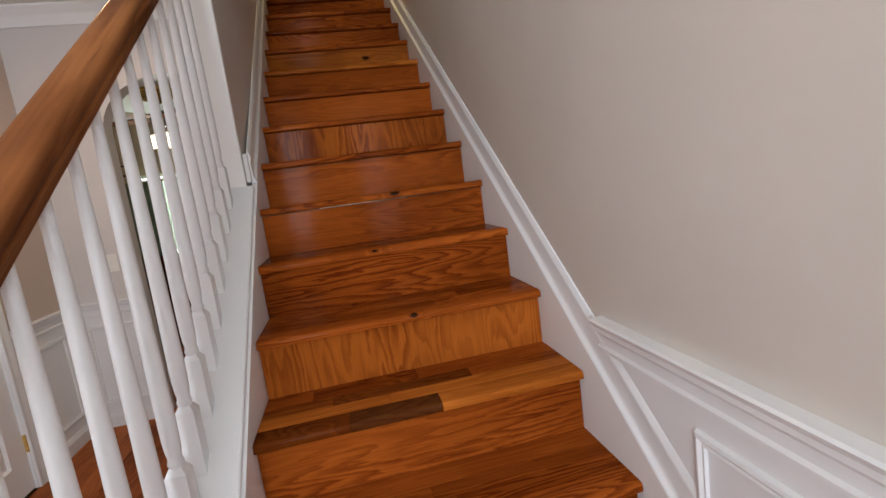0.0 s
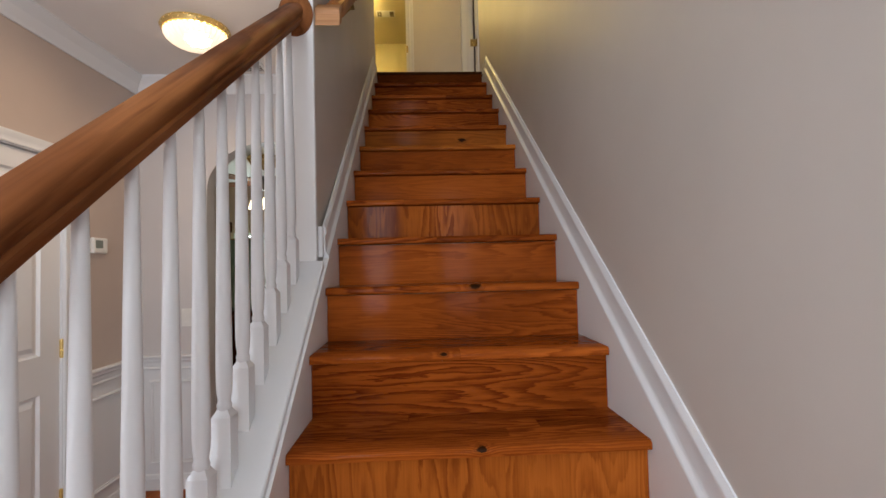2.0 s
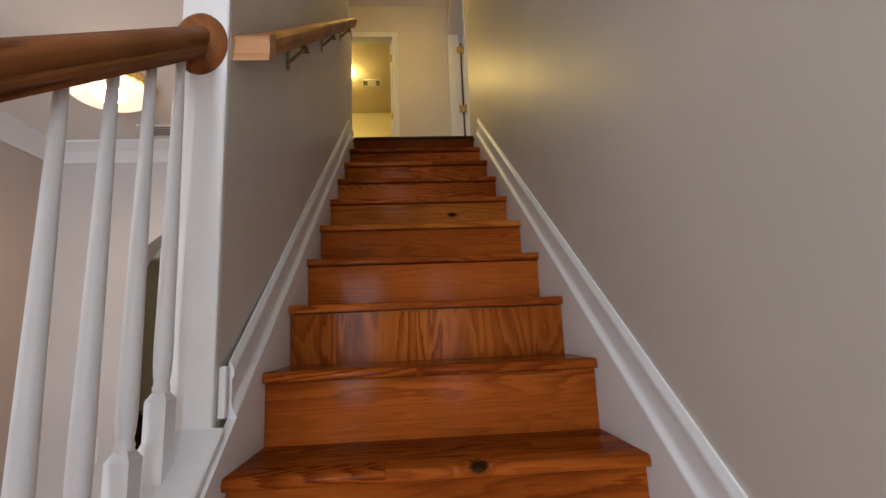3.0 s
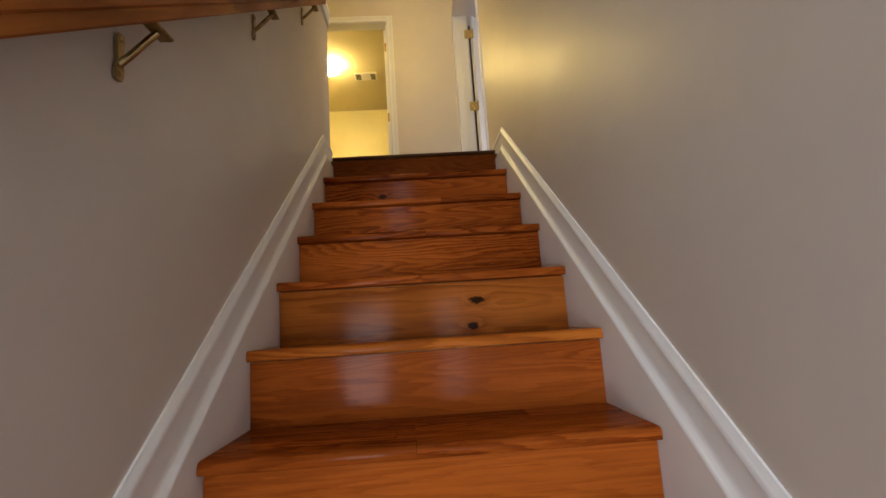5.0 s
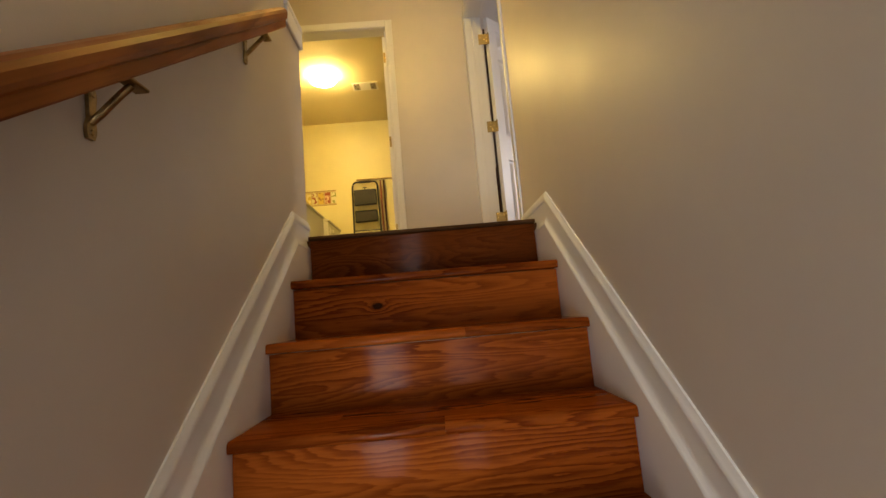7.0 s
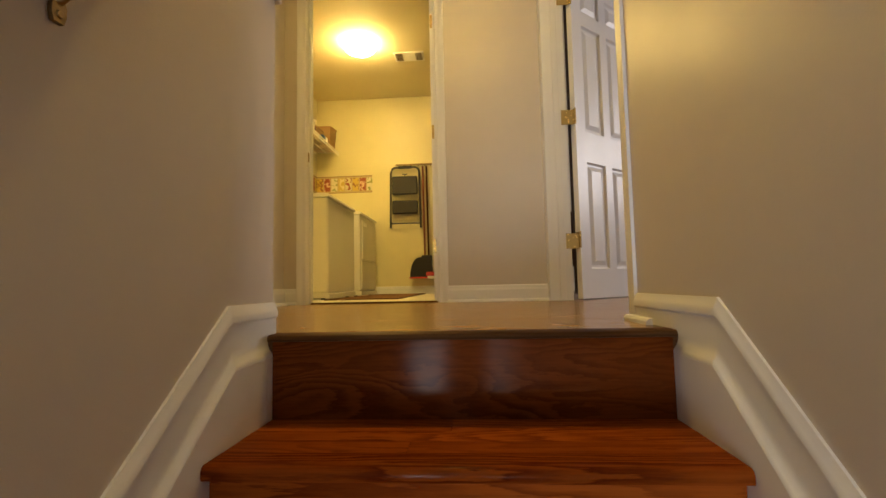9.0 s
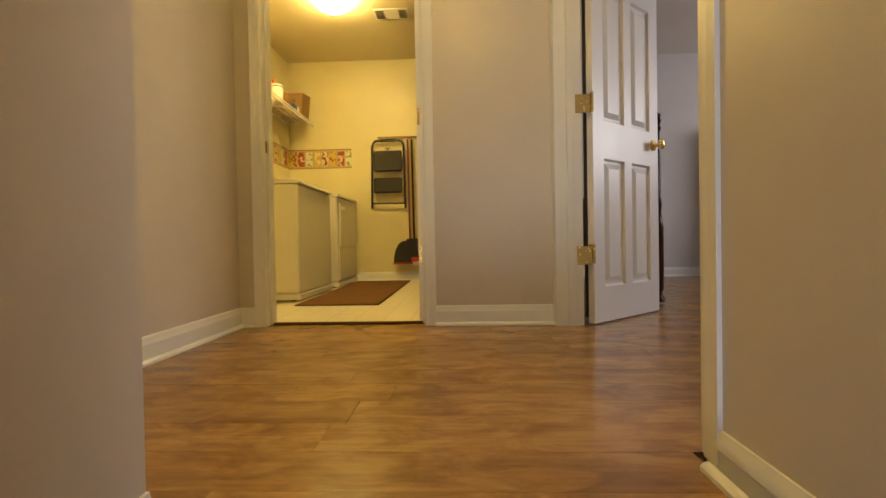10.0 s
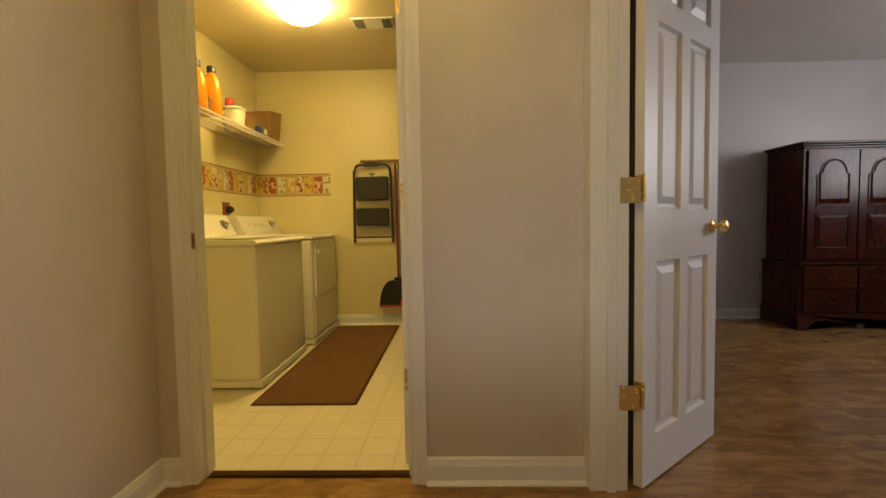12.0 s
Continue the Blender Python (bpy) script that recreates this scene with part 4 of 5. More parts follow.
def wall_plate(name, at, out, side, label, slots):
    ob = thing(name, at, label, "wall plate")
    o, s, n = Vector(at), Vector(side), Vector(out)
    bm = bmesh.new()
    extrude(bm, [(-0.036, -0.058), (0.036, -0.058), (0.036, 0.058), (-0.036, 0.058)], o, s, Z, n * 0.004)
    extrude(bm, [(-0.033, -0.055), (0.033, -0.055), (0.033, 0.055), (-0.033, 0.055)], o + n * 0.004, s, Z, n * 0.002)
    piece("plate", bm, WHITE_PLASTIC, ob)
    for dz, h in slots:
        bm = extrude(bmesh.new(), [(-0.014, dz - h), (0.014, dz - h), (0.014, dz + h), (-0.014, dz + h)], o + n * 0.006, s, Z, n * 0.003)
        piece("socket" if len(slots) > 1 else "switch", bm, WHITE_PLASTIC, ob)
    return ob


wall_plate("light_switch", (-1.20, -0.76, 1.10), -Y, X, "white light switch plate on the pale wall", [(0, 0.03)])
wall_plate("outlet", (2.62, 4.70, TOP + 0.36), -Y, X, "white double outlet plate low on the bedroom wall", [(0.022, 0.014), (-0.022, 0.014)])

lamp = thing("foyer_ceiling_light", (-0.82, -1.43, CEIL_DOWN), "lit ribbed-glass ceiling light with a brass ring", "ceiling light")
piece("ring", lathe(bmesh.new(), [(0.0, 0.0), (0.165, 0.0), (0.170, -0.012), (0.160, -0.030), (0.150, -0.034), (0.0, -0.034)], (-0.82, -1.43, CEIL_DOWN), "z", 36), BRASS, lamp, "polished brass ring", True)
BULB = Vector((-0.78, -1.49, CEIL_DOWN - 0.09))
bowl = []
for i in range(9):
    a = i / 8 * math.pi / 2
    r, h = 0.148 * math.cos(a), -0.034 - 0.075 * math.sin(a)
    bowl.append([Vector((-0.82 + (r * (1 + 0.05 * (j % 2))) * math.cos(2 * math.pi * j / 64), -1.43 + (r * (1 + 0.05 * (j % 2))) * math.sin(2 * math.pi * j / 64), CEIL_DOWN + h)) for j in range(64)])
glass, hot = bmesh.new(), bmesh.new()
for a, b in zip(bowl, bowl[1:]):
    for j in range(64):
        quad = (a[j], a[(j + 1) % 64], b[(j + 1) % 64], b[j])
        bm = hot if (sum(quad, Vector()) / 4 - BULB).length < 0.055 else glass
        bm.faces.new([bm.verts.new(v) for v in quad])
for bm in (glass, hot):
    bmesh.ops.remove_doubles(bm, verts=bm.verts, dist=0.0002)
piece("bowl", glass, FOYER_GLOW, lamp, "peach ribbed glass bowl")
piece("bulb", hot, BULB_GLOW, lamp, "bright spot of the bulb in the glass")


def vent(name, x0, x1, y0, y1, z, label, slots, along):
    ob = thing(name, ((x0 + x1) / 2, (y0 + y1) / 2, z), label, "vent")
    piece("frame", boxes((x0, x1, y0, y1, z - 0.008, z), bevel=0.002), CEIL, ob)
    for a, b, c, d in slots:
        piece("opening", boxes((a, b, c, d, z - 0.0095, z - 0.008)), VENT_DARK, ob, "dark slotted vent opening")
        for i in range(4):
            t = (i + 0.5) / 4
            if along == "x":
                piece("slat", boxes((a, b, c + (d - c) * t - 0.0015, c + (d - c) * t + 0.0015, z - 0.012, z - 0.0095)), CEIL, ob)
            else:
                piece("slat", boxes((a + (b - a) * t - 0.0015, a + (b - a) * t + 0.0015, c, d, z - 0.012, z - 0.0095)), CEIL, ob)
    return ob


vent("foyer_vent", -0.95, -0.62, -1.02, -0.88, CEIL_DOWN, "white slotted ceiling vent in the entry hall", [(-0.93, -0.64, -1.0, -0.90)], "x")

# ---------------------------------------------------------------- room beyond the arch
fan = thing("ceiling_fan", (-1.42, 1.5, CEIL_DOWN), "brass ceiling fan with brown blades and lit glass shades", "ceiling fan")
piece("canopy", lathe(bmesh.new(), [(0.0, 0.0), (0.19, 0.0), (0.20, -0.03), (0.16, -0.09), (0.05, -0.13), (0.018, -0.15), (0.018, -0.22), (0.0, -0.22)], (-1.42, 1.5, CEIL_DOWN), "z", 20), BRASS, fan, "brass canopy and rod", True)
piece("motor", lathe(bmesh.new(), [(0.0, -0.22), (0.06, -0.22), (0.11, -0.25), (0.11, -0.31), (0.07, -0.34), (0.05, -0.38), (0.0, -0.38)], (-1.42, 1.5, CEIL_DOWN), "z", 24), BLACK_METAL, fan, "dark fan motor housing", True)
for i in range(5):
    a = radians(20 + 72 * i)
    d, s = Vector((math.cos(a), math.sin(a), 0)), Vector((-math.sin(a), math.cos(a), 0.15))
    o = Vector((-1.42, 1.5, CEIL_DOWN - 0.29))
    bm = extrude(bmesh.new(), [(0.10, -0.025), (0.2, -0.06), (0.56, -0.07), (0.58, 0.0), (0.56, 0.07), (0.2, 0.06), (0.10, 0.025)], o, d, s, (0, 0, 0.008))
    piece("blade", bm, OAK, fan, "brown wooden fan blade")
for i in range(3):
    a = radians(60 + 120 * i)
    o = (-1.42 + 0.11 * math.cos(a), 1.5 + 0.11 * math.sin(a), CEIL_DOWN - 0.46)
    piece("shade", lathe(bmesh.new(), [(0.02, 0.0), (0.055, -0.03), (0.085, -0.13), (0.08, -0.132), (0.0, -0.07)], o, "z", 16), FAN_GLOW, fan, "lit glass shade", True)
cab = thing("dark_cabinet", (-1.95, 1.85, 0), "dark wooden cabinet in the far room", "cabinet")
piece("body", boxes((-2.35, -1.55, 1.60, 2.10, 0.08, 0.90), bevel=0.004), MAHOG, cab)
piece("top", boxes((-2.38, -1.52, 1.57, 2.11, 0.901, 0.93), bevel=0.005), MAHOG_X, cab)
piece("plinth", boxes((-2.34, -1.56, 1.62, 2.09, 0, 0.079)), MAHOG, cab)
cur = thing("curtain", (-2.05, 3.1, 0.8), "sage green curtain beside the far window", "curtain")
for x0, x1, dense in ((-2.66, -2.06, 9), (-1.75, -1.40, 6)):
    top = [(x0 + (x1 - x0) * i / 28, 0.03 * math.sin(i / 28 * dense * math.pi)) for i in range(29)]
    outline = [(a, b - 0.012) for a, b in top] + [(a, b + 0.012) for a, b in reversed(top)]
    piece("panel", extrude(bmesh.new(), outline, (0, 3.10, 0.72), X, Y, (0, 0, 1.12)), SAGE, cur)
piece("rod", tube(bmesh.new(), [(-2.72, 3.10, 1.85), (-1.35, 3.10, 1.85)], 0.012), OLD_BRASS, cur, "brass curtain rod")
for x in (-2.70, -1.37):
    piece("rod_bracket", tube(bmesh.new(), [(x, 3.10, 1.85), (x, 3.1995, 1.85)], 0.010, 8), OLD_BRASS, cur)
win = tagged(new("window_1"), "daylit white framed window in the far room", "window", kind="structure")
part("window_frame", boxes((-2.45, -2.40, 3.2, 3.26, 0.85, 1.95), (-1.70, -1.65, 3.2, 3.26, 0.85, 1.95), (-2.40, -1.70, 3.2, 3.26, 0.85, 0.90), (-2.40, -1.70, 3.2, 3.26, 1.90, 1.95), (-2.40, -1.70, 3.205, 3.25, 1.38, 1.42), (-2.065, -2.035, 3.21, 3.245, 0.90, 1.90)), WHITE, win)
pic = thing("picture_frame", (-2.55, 3.19, 1.96), "small dark framed picture on the far wall", "picture")
piece("frame", boxes((-2.62, -2.47, 3.17, 3.199, 1.96, 2.11), bevel=0.004), MAHOG_X, pic)
piece("print", boxes((-2.60, -2.49, 3.168, 3.171, 1.98, 2.09)), LABEL, pic)

# ---------------------------------------------------------------- laundry things


def appliance(name, y0, y1, x_front, label):
    """A top-console laundry machine facing +x."""
    ob = thing(name, (x_front - 0.35, (y0 + y1) / 2, TOP), label, "appliance")
    back = -1.455
    z0 = TOP + 0.003
    piece("body", boxes((back, x_front, y0, y1, z0 + 0.055, z0 + 0.865), bevel=0.012), APPLIANCE, ob)
    piece("toe_panel", boxes((back + 0.02, x_front + 0.012, y0 + 0.004, y1 - 0.004, z0 + 0.012, z0 + 0.054), bevel=0.004), APPLIANCE, ob)
    for yy in (y0 + 0.05, y1 - 0.05):
        piece("foot", lathe(bmesh.new(), [(0.0, 0.0), (0.018, 0.0), (0.018, 0.011), (0.0, 0.011)], (x_front - 0.06, yy, z0), "z", 10), BLACK, ob)
    bm = bmesh.new()
    extrude(bm, [(back, 0.0), (x_front + 0.012, 0.0), (x_front + 0.016, 0.012), (x_front + 0.004, 0.026), (x_front - 0.03, 0.032), (back, 0.036)], (0, y0 - 0.003, z0 + 0.866), X, Z, (0, y1 - y0 + 0.006, 0))
    piece("worktop", bm, APPLIANCE, ob, "rounded white enamel worktop")
    bm = extrude(bmesh.new(), [(back, 0.0), (back + 0.20, 0.0), (back + 0.19, 0.03), (back + 0.12, 0.155), (back + 0.10, 0.165), (back, 0.165)], (0, y0 + 0.01, z0 + 0.9025), X, Z, (0, y1 - y0 - 0.02, 0))
    console = piece("console", bm, APPLIANCE, ob)
    n = Vector((0.125, 0, 0.07)).normalized()
    face = Vector((back + 0.158, 0, z0 + 0.9025 + 0.088))
    for yy, r in ((y1 - 0.13, 0.042),):
        bm = bmesh.new()
        lathe(bm, [(0.0, 0.0), (r, 0.0), (r * 0.95, 0.006), (r * 0.5, 0.010), (r * 0.42, 0.026), (0.0, 0.028)], (0, 0, 0), "x", 22)
        box(bm, 0.01, 0.03, -r * 0.75, r * 0.75, -0.006, 0.006, 0.003)
        k = part("dial", bm, CHROME, None, "grey and black timer dial", True)
        k.matrix_world = Matrix.Translation(face + Vector((0, yy, 0))) @ Matrix.Rotation(radians(-29), 4, "Y")
        k.parent = ob
        k.matrix_parent_inverse = Matrix.Translation(ob.location).inverted()
    for i in range(4):
        yy = y0 + 0.16 + i * 0.09
        bm = lathe(bmesh.new(), [(0.0, 0.0), (0.013, 0.0), (0.011, 0.010), (0.0, 0.011)], (0, 0, 0), "x", 12)
        k = part("button", bm, APPLIANCE, None, "", True)
        k.matrix_world = Matrix.Translation(face + Vector((0, yy, 0))) @ Matrix.Rotation(radians(-29), 4, "Y")
        k.parent = ob
        k.matrix_parent_inverse = Matrix.Translation(ob.location).inverted()
    return ob, z0


washer, z0 = appliance("washing_machine", 2.80, 3.655, -0.757, "white enamel top-loading washing machine with a dial console")
dryer, z0 = appliance("clothes_dryer", 3.80, 4.555, -0.735, "white enamel clothes dryer with a front door")
d = piece("door", boxes((-0.7345, -0.718, 3.86, 4.49, z0 + 0.39, z0 + 0.81), bevel=0.005), APPLIANCE, dryer)
piece("handle", boxes((-0.7175, -0.700, 3.89, 3.97, z0 + 0.745, z0 + 0.775), bevel=0.003), WHITE_PLASTIC, d, "white dryer door handle")
piece("lower_panel", boxes((-0.7345, -0.724, 3.835, 4.52, z0 + 0.075, z0 + 0.375), bevel=0.004), APPLIANCE, dryer)
piece("lid", boxes((-1.20, -0.80, 2.88, 3.58, z0 + 0.9035, z0 + 0.912), bevel=0.003), APPLIANCE, washer)

rug = thing("laundry_mat", (-0.42, 3.5, TOP), "brown pile runner mat on the vinyl floor", "mat")
piece("mat_body", boxes((-0.700, -0.140, 2.572, 4.50, TOP + 0.004, TOP + 0.013), bevel=0.004), MAT, rug)
bm = boxes((-0.712, -0.128, 2.560, 2.5715, TOP + 0.0035, TOP + 0.011), (-0.712, -0.128, 4.5005, 4.512, TOP + 0.0035, TOP + 0.011), (-0.712, -0.7005, 2.5715, 4.5005, TOP + 0.0035, TOP + 0.011), (-0.1395, -0.128, 2.5715, 4.5005, TOP + 0.0035, TOP + 0.011), bevel=0.002)
piece("binding", bm, carpet("mat_binding", (0.11, 0.055, 0.025)), rug, "dark stitched mat binding")

SH, SX0, SX1, SY0, SY1 = TOP + 1.735, -1.466, -1.165, 2.70, 4.50
shelf = thing("wire_shelf", (-1.47, 3.6, SH), "white coated wire shelf on the laundry wall", "shelf")
for x in (SX0 + 0.006, (SX0 + SX1) / 2, SX1):
    piece("rail", tube(bmesh.new(), [(x, SY0, SH), (x, SY1, SH)], 0.004, 8), WIRE, shelf)
piece("lip", tube(bmesh.new(), [(SX1, SY0, SH - 0.032), (SX1, SY1, SH - 0.032)], 0.004, 8), WIRE, shelf)
count = 66
for i in range(count):
    y = SY0 + (SY1 - SY0) * i / (count - 1)
    piece("wire", tube(bmesh.new(), [(SX0, y, SH + 0.005), (SX1, y, SH + 0.005), (SX1 + 0.003, y, SH - 0.033)], 0.0017, 5), WIRE, shelf)
for y in (3.02,):
    piece("brace", tube(bmesh.new(), [(SX1 - 0.02, y, SH - 0.010), (SX0 + 0.008, y, SH - 0.24)], 0.005, 8), WIRE, shelf)


def jug(x, y, label):
    ob = thing("detergent_jug", (x, y, SH + 0.007), label, "bottle", "detergent jugs")
    base = Vector((x, y, SH + 0.007))
    bm = bmesh.new()
    rings = []
    for h, a, b, dx in ((0.0, 0.088, 0.050, 0), (0.008, 0.095, 0.056, 0), (0.13, 0.095, 0.056, 0), (0.20, 0.078, 0.050, 0.010), (0.255, 0.048, 0.036, 0.024), (0.275, 0.026, 0.024, 0.03), (0.285, 0.022, 0.022, 0.03)):
        rings.append([bm.verts.new(base + Vector((dx + a * math.cos(t), b * math.sin(t), h))) for t in (2 * math.pi * i / 18 for i in range(18))])
    for p, q in zip(rings, rings[1:]):
        for i in range(18):
            bm.faces.new((p[i], p[(i + 1) % 18], q[(i + 1) % 18], q[i]))
    bm.faces.new(rings[0][::-1])
    bm.faces.new(rings[-1])
    piece("bottle", bm, ORANGE, ob, "", True)
    piece("cap", lathe(bmesh.new(), [(0.0, 0.0), (0.028, 0.0), (0.028, 0.035), (0.024, 0.042), (0.0, 0.042)], base + Vector((0.03, 0, 0.2855)), "z", 16), NAVY, ob, "navy blue screw cap", True)
    piece("handle", tube(bmesh.new(), [base + Vector((0.010, 0, 0.250)), base + Vector((-0.055, 0, 0.235)), base + Vector((-0.088, 0, 0.180)), base + Vector((-0.082, 0, 0.11))], 0.013, 8), ORANGE, ob, "", True)
    piece("label", boxes((x - 0.050, x + 0.050, y - 0.0575, y - 0.052, base.z + 0.022, base.z + 0.112), bevel=0.002), LABEL, ob, "printed label")
    return ob


jug(-1.285, 3.165, "orange laundry detergent jug with a navy cap")
jug(-1.255, 3.300, "orange laundry detergent jug with a navy cap")
can = thing("canister", (-1.27, 3.72, SH + 0.007), "cream ceramic canister with a red-topped lid", "canister")
piece("pot", lathe(bmesh.new(), [(0.0, 0.0), (0.062, 0.0), (0.074, 0.010), (0.078, 0.115), (0.074, 0.130), (0.0, 0.130)], (-1.27, 3.72, SH + 0.007), "z", 24), CERAMIC, can, "", True)
piece("lid", lathe(bmesh.new(), [(0.0, 0.0), (0.084, 0.0), (0.086, 0.014), (0.070, 0.026), (0.030, 0.032), (0.0, 0.033)], (-1.27, 3.72, SH + 0.1375), "z", 24), CERAMIC, can, "cream ceramic lid", True)
piece("motif", boxes((-1.193, -1.189, 3.72, 3.75, SH + 0.035, SH + 0.075), bevel=0.001), BROOM, can, "small brown painted motif")
bot = thing("red_bottle", (-1.36, 3.84, SH + 0.007), "small white bottle with a red cap", "bottle")
piece("bottle", lathe(bmesh.new(), [(0.0, 0.0), (0.030, 0.0), (0.032, 0.01), (0.032, 0.17), (0.018, 0.20), (0.0, 0.20)], (-1.36, 3.84, SH + 0.007), "z", 16), WHITE_PLASTIC, bot, "", True)
piece("cap", lathe(bmesh.new(), [(0.0, 0.0), (0.034, 0.0), (0.036, 0.03), (0.030, 0.055), (0.0, 0.058)], (-1.36, 3.84, SH + 0.208), "z", 16), RED, bot, "red dosing cap", True)


def basket(x0, x1, y0, y1, h, name, label):
    ob = thing(name, ((x0 + x1) / 2, (y0 + y1) / 2, SH + 0.007), label, "basket")
    z = SH + 0.007
    bm = bmesh.new()
    rings = []
    for inset, hh in ((0.02, 0.0), (0.008, h * 0.6), (0.0, h), (0.012, h), (0.02, h * 0.6), (0.03, 0.01)):
        rings.append([bm.verts.new(p) for p in ((x0 + inset, y0 + inset, z + hh), (x1 - inset, y0 + inset, z + hh), (x1 - inset, y1 - inset, z + hh * (1.0 if hh < h else 1.12)), (x0 + inset, y1 - inset, z + hh * (1.0 if hh < h else 1.12)))])
    for p, q in zip(rings, rings[1:]):
        for i in range(4):
            bm.faces.new((p[i], p[(i + 1) % 4], q[(i + 1) % 4], q[i]))
    bm.faces.new(rings[0][::-1])
    bm.faces.new(rings[-1])
    piece("body", bm, WICKER, ob)
    rim = [((x0, y0), (x1, y0)), ((x1, y0), (x1, y1)), ((x1, y1), (x0, y1)), ((x0, y1), (x0, y0))]
    bm = bmesh.new()
    for (a, b), (c, dd) in rim:
        tube(bm, [(a, b, z + h * (1.12 if b == y1 else 1.0)), (c, dd, z + h * (1.12 if dd == y1 else 1.0))], 0.008, 6)
    piece("rim", bm, WICKER, ob, "", True)
    return ob


basket(-1.45, -1.19, 4.24, 4.49, 0.24, "wicker_basket", "brown wicker basket at the end of the shelf")
basket(-1.45, -1.24, 3.86, 4.16, 0.13, "low_wicker_basket", "low brown wicker tray basket with packets in it")
bag = thing("blue_packet", (-1.20, 4.05, SH + 0.007), "dark blue packet with a pale label on the shelf", "packet")
piece("packet", boxes((-1.235, -1.18, 3.98, 4.14, SH + 0.007, SH + 0.075), bevel=0.012), BLUE, bag)
piece("label", boxes((-1.1798, -1.1785, 4.05, 4.11, SH + 0.02, SH + 0.062)), WHITE_PLASTIC, bag, "pale label")

for name, rows in (("wallpaper_border", ((-1.468, -0.775, 4.5975, 4.5998, 4.30, 4.512),)), ("wallpaper_border_side", ((-1.4698, -1.4675, 2.4, 4.597, 4.30, 4.512),))):
    tagged(solid(boxes(*rows), name, BORDER), "printed fruit wallpaper border in tan, red and olive", "wallpaper border", kind="structure")
plug = thing("dryer_plug", (-1.47, 3.93, TOP + 1.13), "dark round plug in a brown outlet plate", "plug")
piece("plate", boxes((-1.4695, -1.464, 3.86, 3.98, TOP + 1.06, TOP + 1.18), bevel=0.002), BROOM, plug)
piece("plug", lathe(bmesh.new(), [(0.0, 0.0), (0.030, 0.0), (0.032, 0.025), (0.02, 0.05), (0.0, 0.052)], (-1.4635, 3.93, TOP + 1.12), "x", 14), BLACK, plug, "", True)



def ceiling_light(name, x, y, glass, label):
    """A flush light: base plate, frosted glass dish and finial."""
    ob = thing(name, (x, y, CEIL_UP), label, "ceiling light")
    o = (x, y, CEIL_UP)
    piece("base", lathe(bmesh.new(), [(0.0, 0.0), (0.075, 0.0), (0.072, -0.052), (0.0, -0.054)], o, "z", 28), WHITE_PLASTIC, ob, "", True)
    piece("shade", lathe(bmesh.new(), [(0.0, -0.0545), (0.142, -0.048), (0.152, -0.054), (0.134, -0.078), (0.09, -0.102), (0.06, -0.114), (0.03, -0.121), (0.0, -0.123)], o, "z", 32), glass, ob, "glowing frosted glass shade", True)
    piece("finial", lathe(bmesh.new(), [(0.0, -0.123), (0.010, -0.124), (0.008, -0.137), (0.0, -0.141)], o, "z", 12), BRASS, ob, "brass finial", True)
    return ob


ceiling_light("laundry_ceiling_light", -0.585, 3.25, LAMP_GLOW, "lit frosted glass ceiling light glowing warm")
ceiling_light("landing_ceiling_light", 0.36, 0.42, HALL_GLOW, "lit frosted glass ceiling light over the landing")
vent("laundry_vent", -0.305, 0.0, 3.47, 3.66, CEIL_UP, "cream ceiling vent with two slotted openings", [(-0.285, -0.215, 3.49, 3.64), (-0.085, -0.02, 3.49, 3.64)], "y")

rack = thing("hook_rack", (-0.25, 4.6, TOP + 1.58), "white hook rail for tools on the laundry wall", "hook rail")
piece("bar", boxes((-0.48, 0.05, 4.575, 4.5985, TOP + 1.575, TOP + 1.592), bevel=0.003), OLD_BRASS, rack)
for x in (-0.44, -0.36, -0.28, -0.20, -0.12, -0.05, 0.02):
    piece("hook", tube(bmesh.new(), [(x, 4.585, TOP + 1.578), (x, 4.565, TOP + 1.565), (x, 4.552, TOP + 1.552), (x, 4.545, TOP + 1.560)], 0.004, 6), OLD_BRASS, rack)
stool = thing("folding_step_stool", (-0.36, 4.54, TOP + 0.8), "folded black steel step stool hanging on the wall", "step stool")
zt, zb = TOP + 1.555, TOP + 0.80
loop = [(-0.545, 4.555, zb)] + [(-0.535 + 0.0, 4.55, zt - 0.08)]
for i in range(7):
    a = math.pi - i / 6 * math.pi / 2
    loop.append((-0.475 + 0.055 * math.cos(a), 4.55, zt - 0.075 + 0.06 * math.sin(a)))
for i in range(7):
    a = math.pi / 2 - i / 6 * math.pi / 2
    loop.append((-0.245 + 0.055 * math.cos(a), 4.55, zt - 0.075 + 0.06 * math.sin(a)))
loop += [(-0.188, 4.55, zt - 0.09), (-0.178, 4.555, zb)]
piece("frame", tube(bmesh.new(), loop, 0.012, 10), BLACK_METAL, stool, "", True)
piece("crossbar", tube(bmesh.new(), [(-0.545, 4.545, zb + 0.055), (-0.178, 4.545, zb + 0.055)], 0.009, 8), BLACK_METAL, stool, "", True)
piece("grip", tube(bmesh.new(), [(-0.44, 4.55, zt - 0.014), (-0.28, 4.55, zt - 0.014)], 0.017, 10), BLACK, stool, "black rubber grip", True)
for a, b, nm in ((TOP + 1.20, TOP + 1.425, "seat"), (TOP + 0.965, TOP + 1.13, "step")):
    piece(nm, boxes((-0.515, -0.205, 4.505, 4.535, a, b), bevel=0.012), BLACK, stool, "black ribbed plastic " + nm)
piece("catch", boxes((-0.39, -0.33, 4.52, 4.53, TOP + 1.445, TOP + 1.455), (-0.365, -0.355, 4.52, 4.53, TOP + 1.425, TOP + 1.445)), BLACK_METAL, stool)
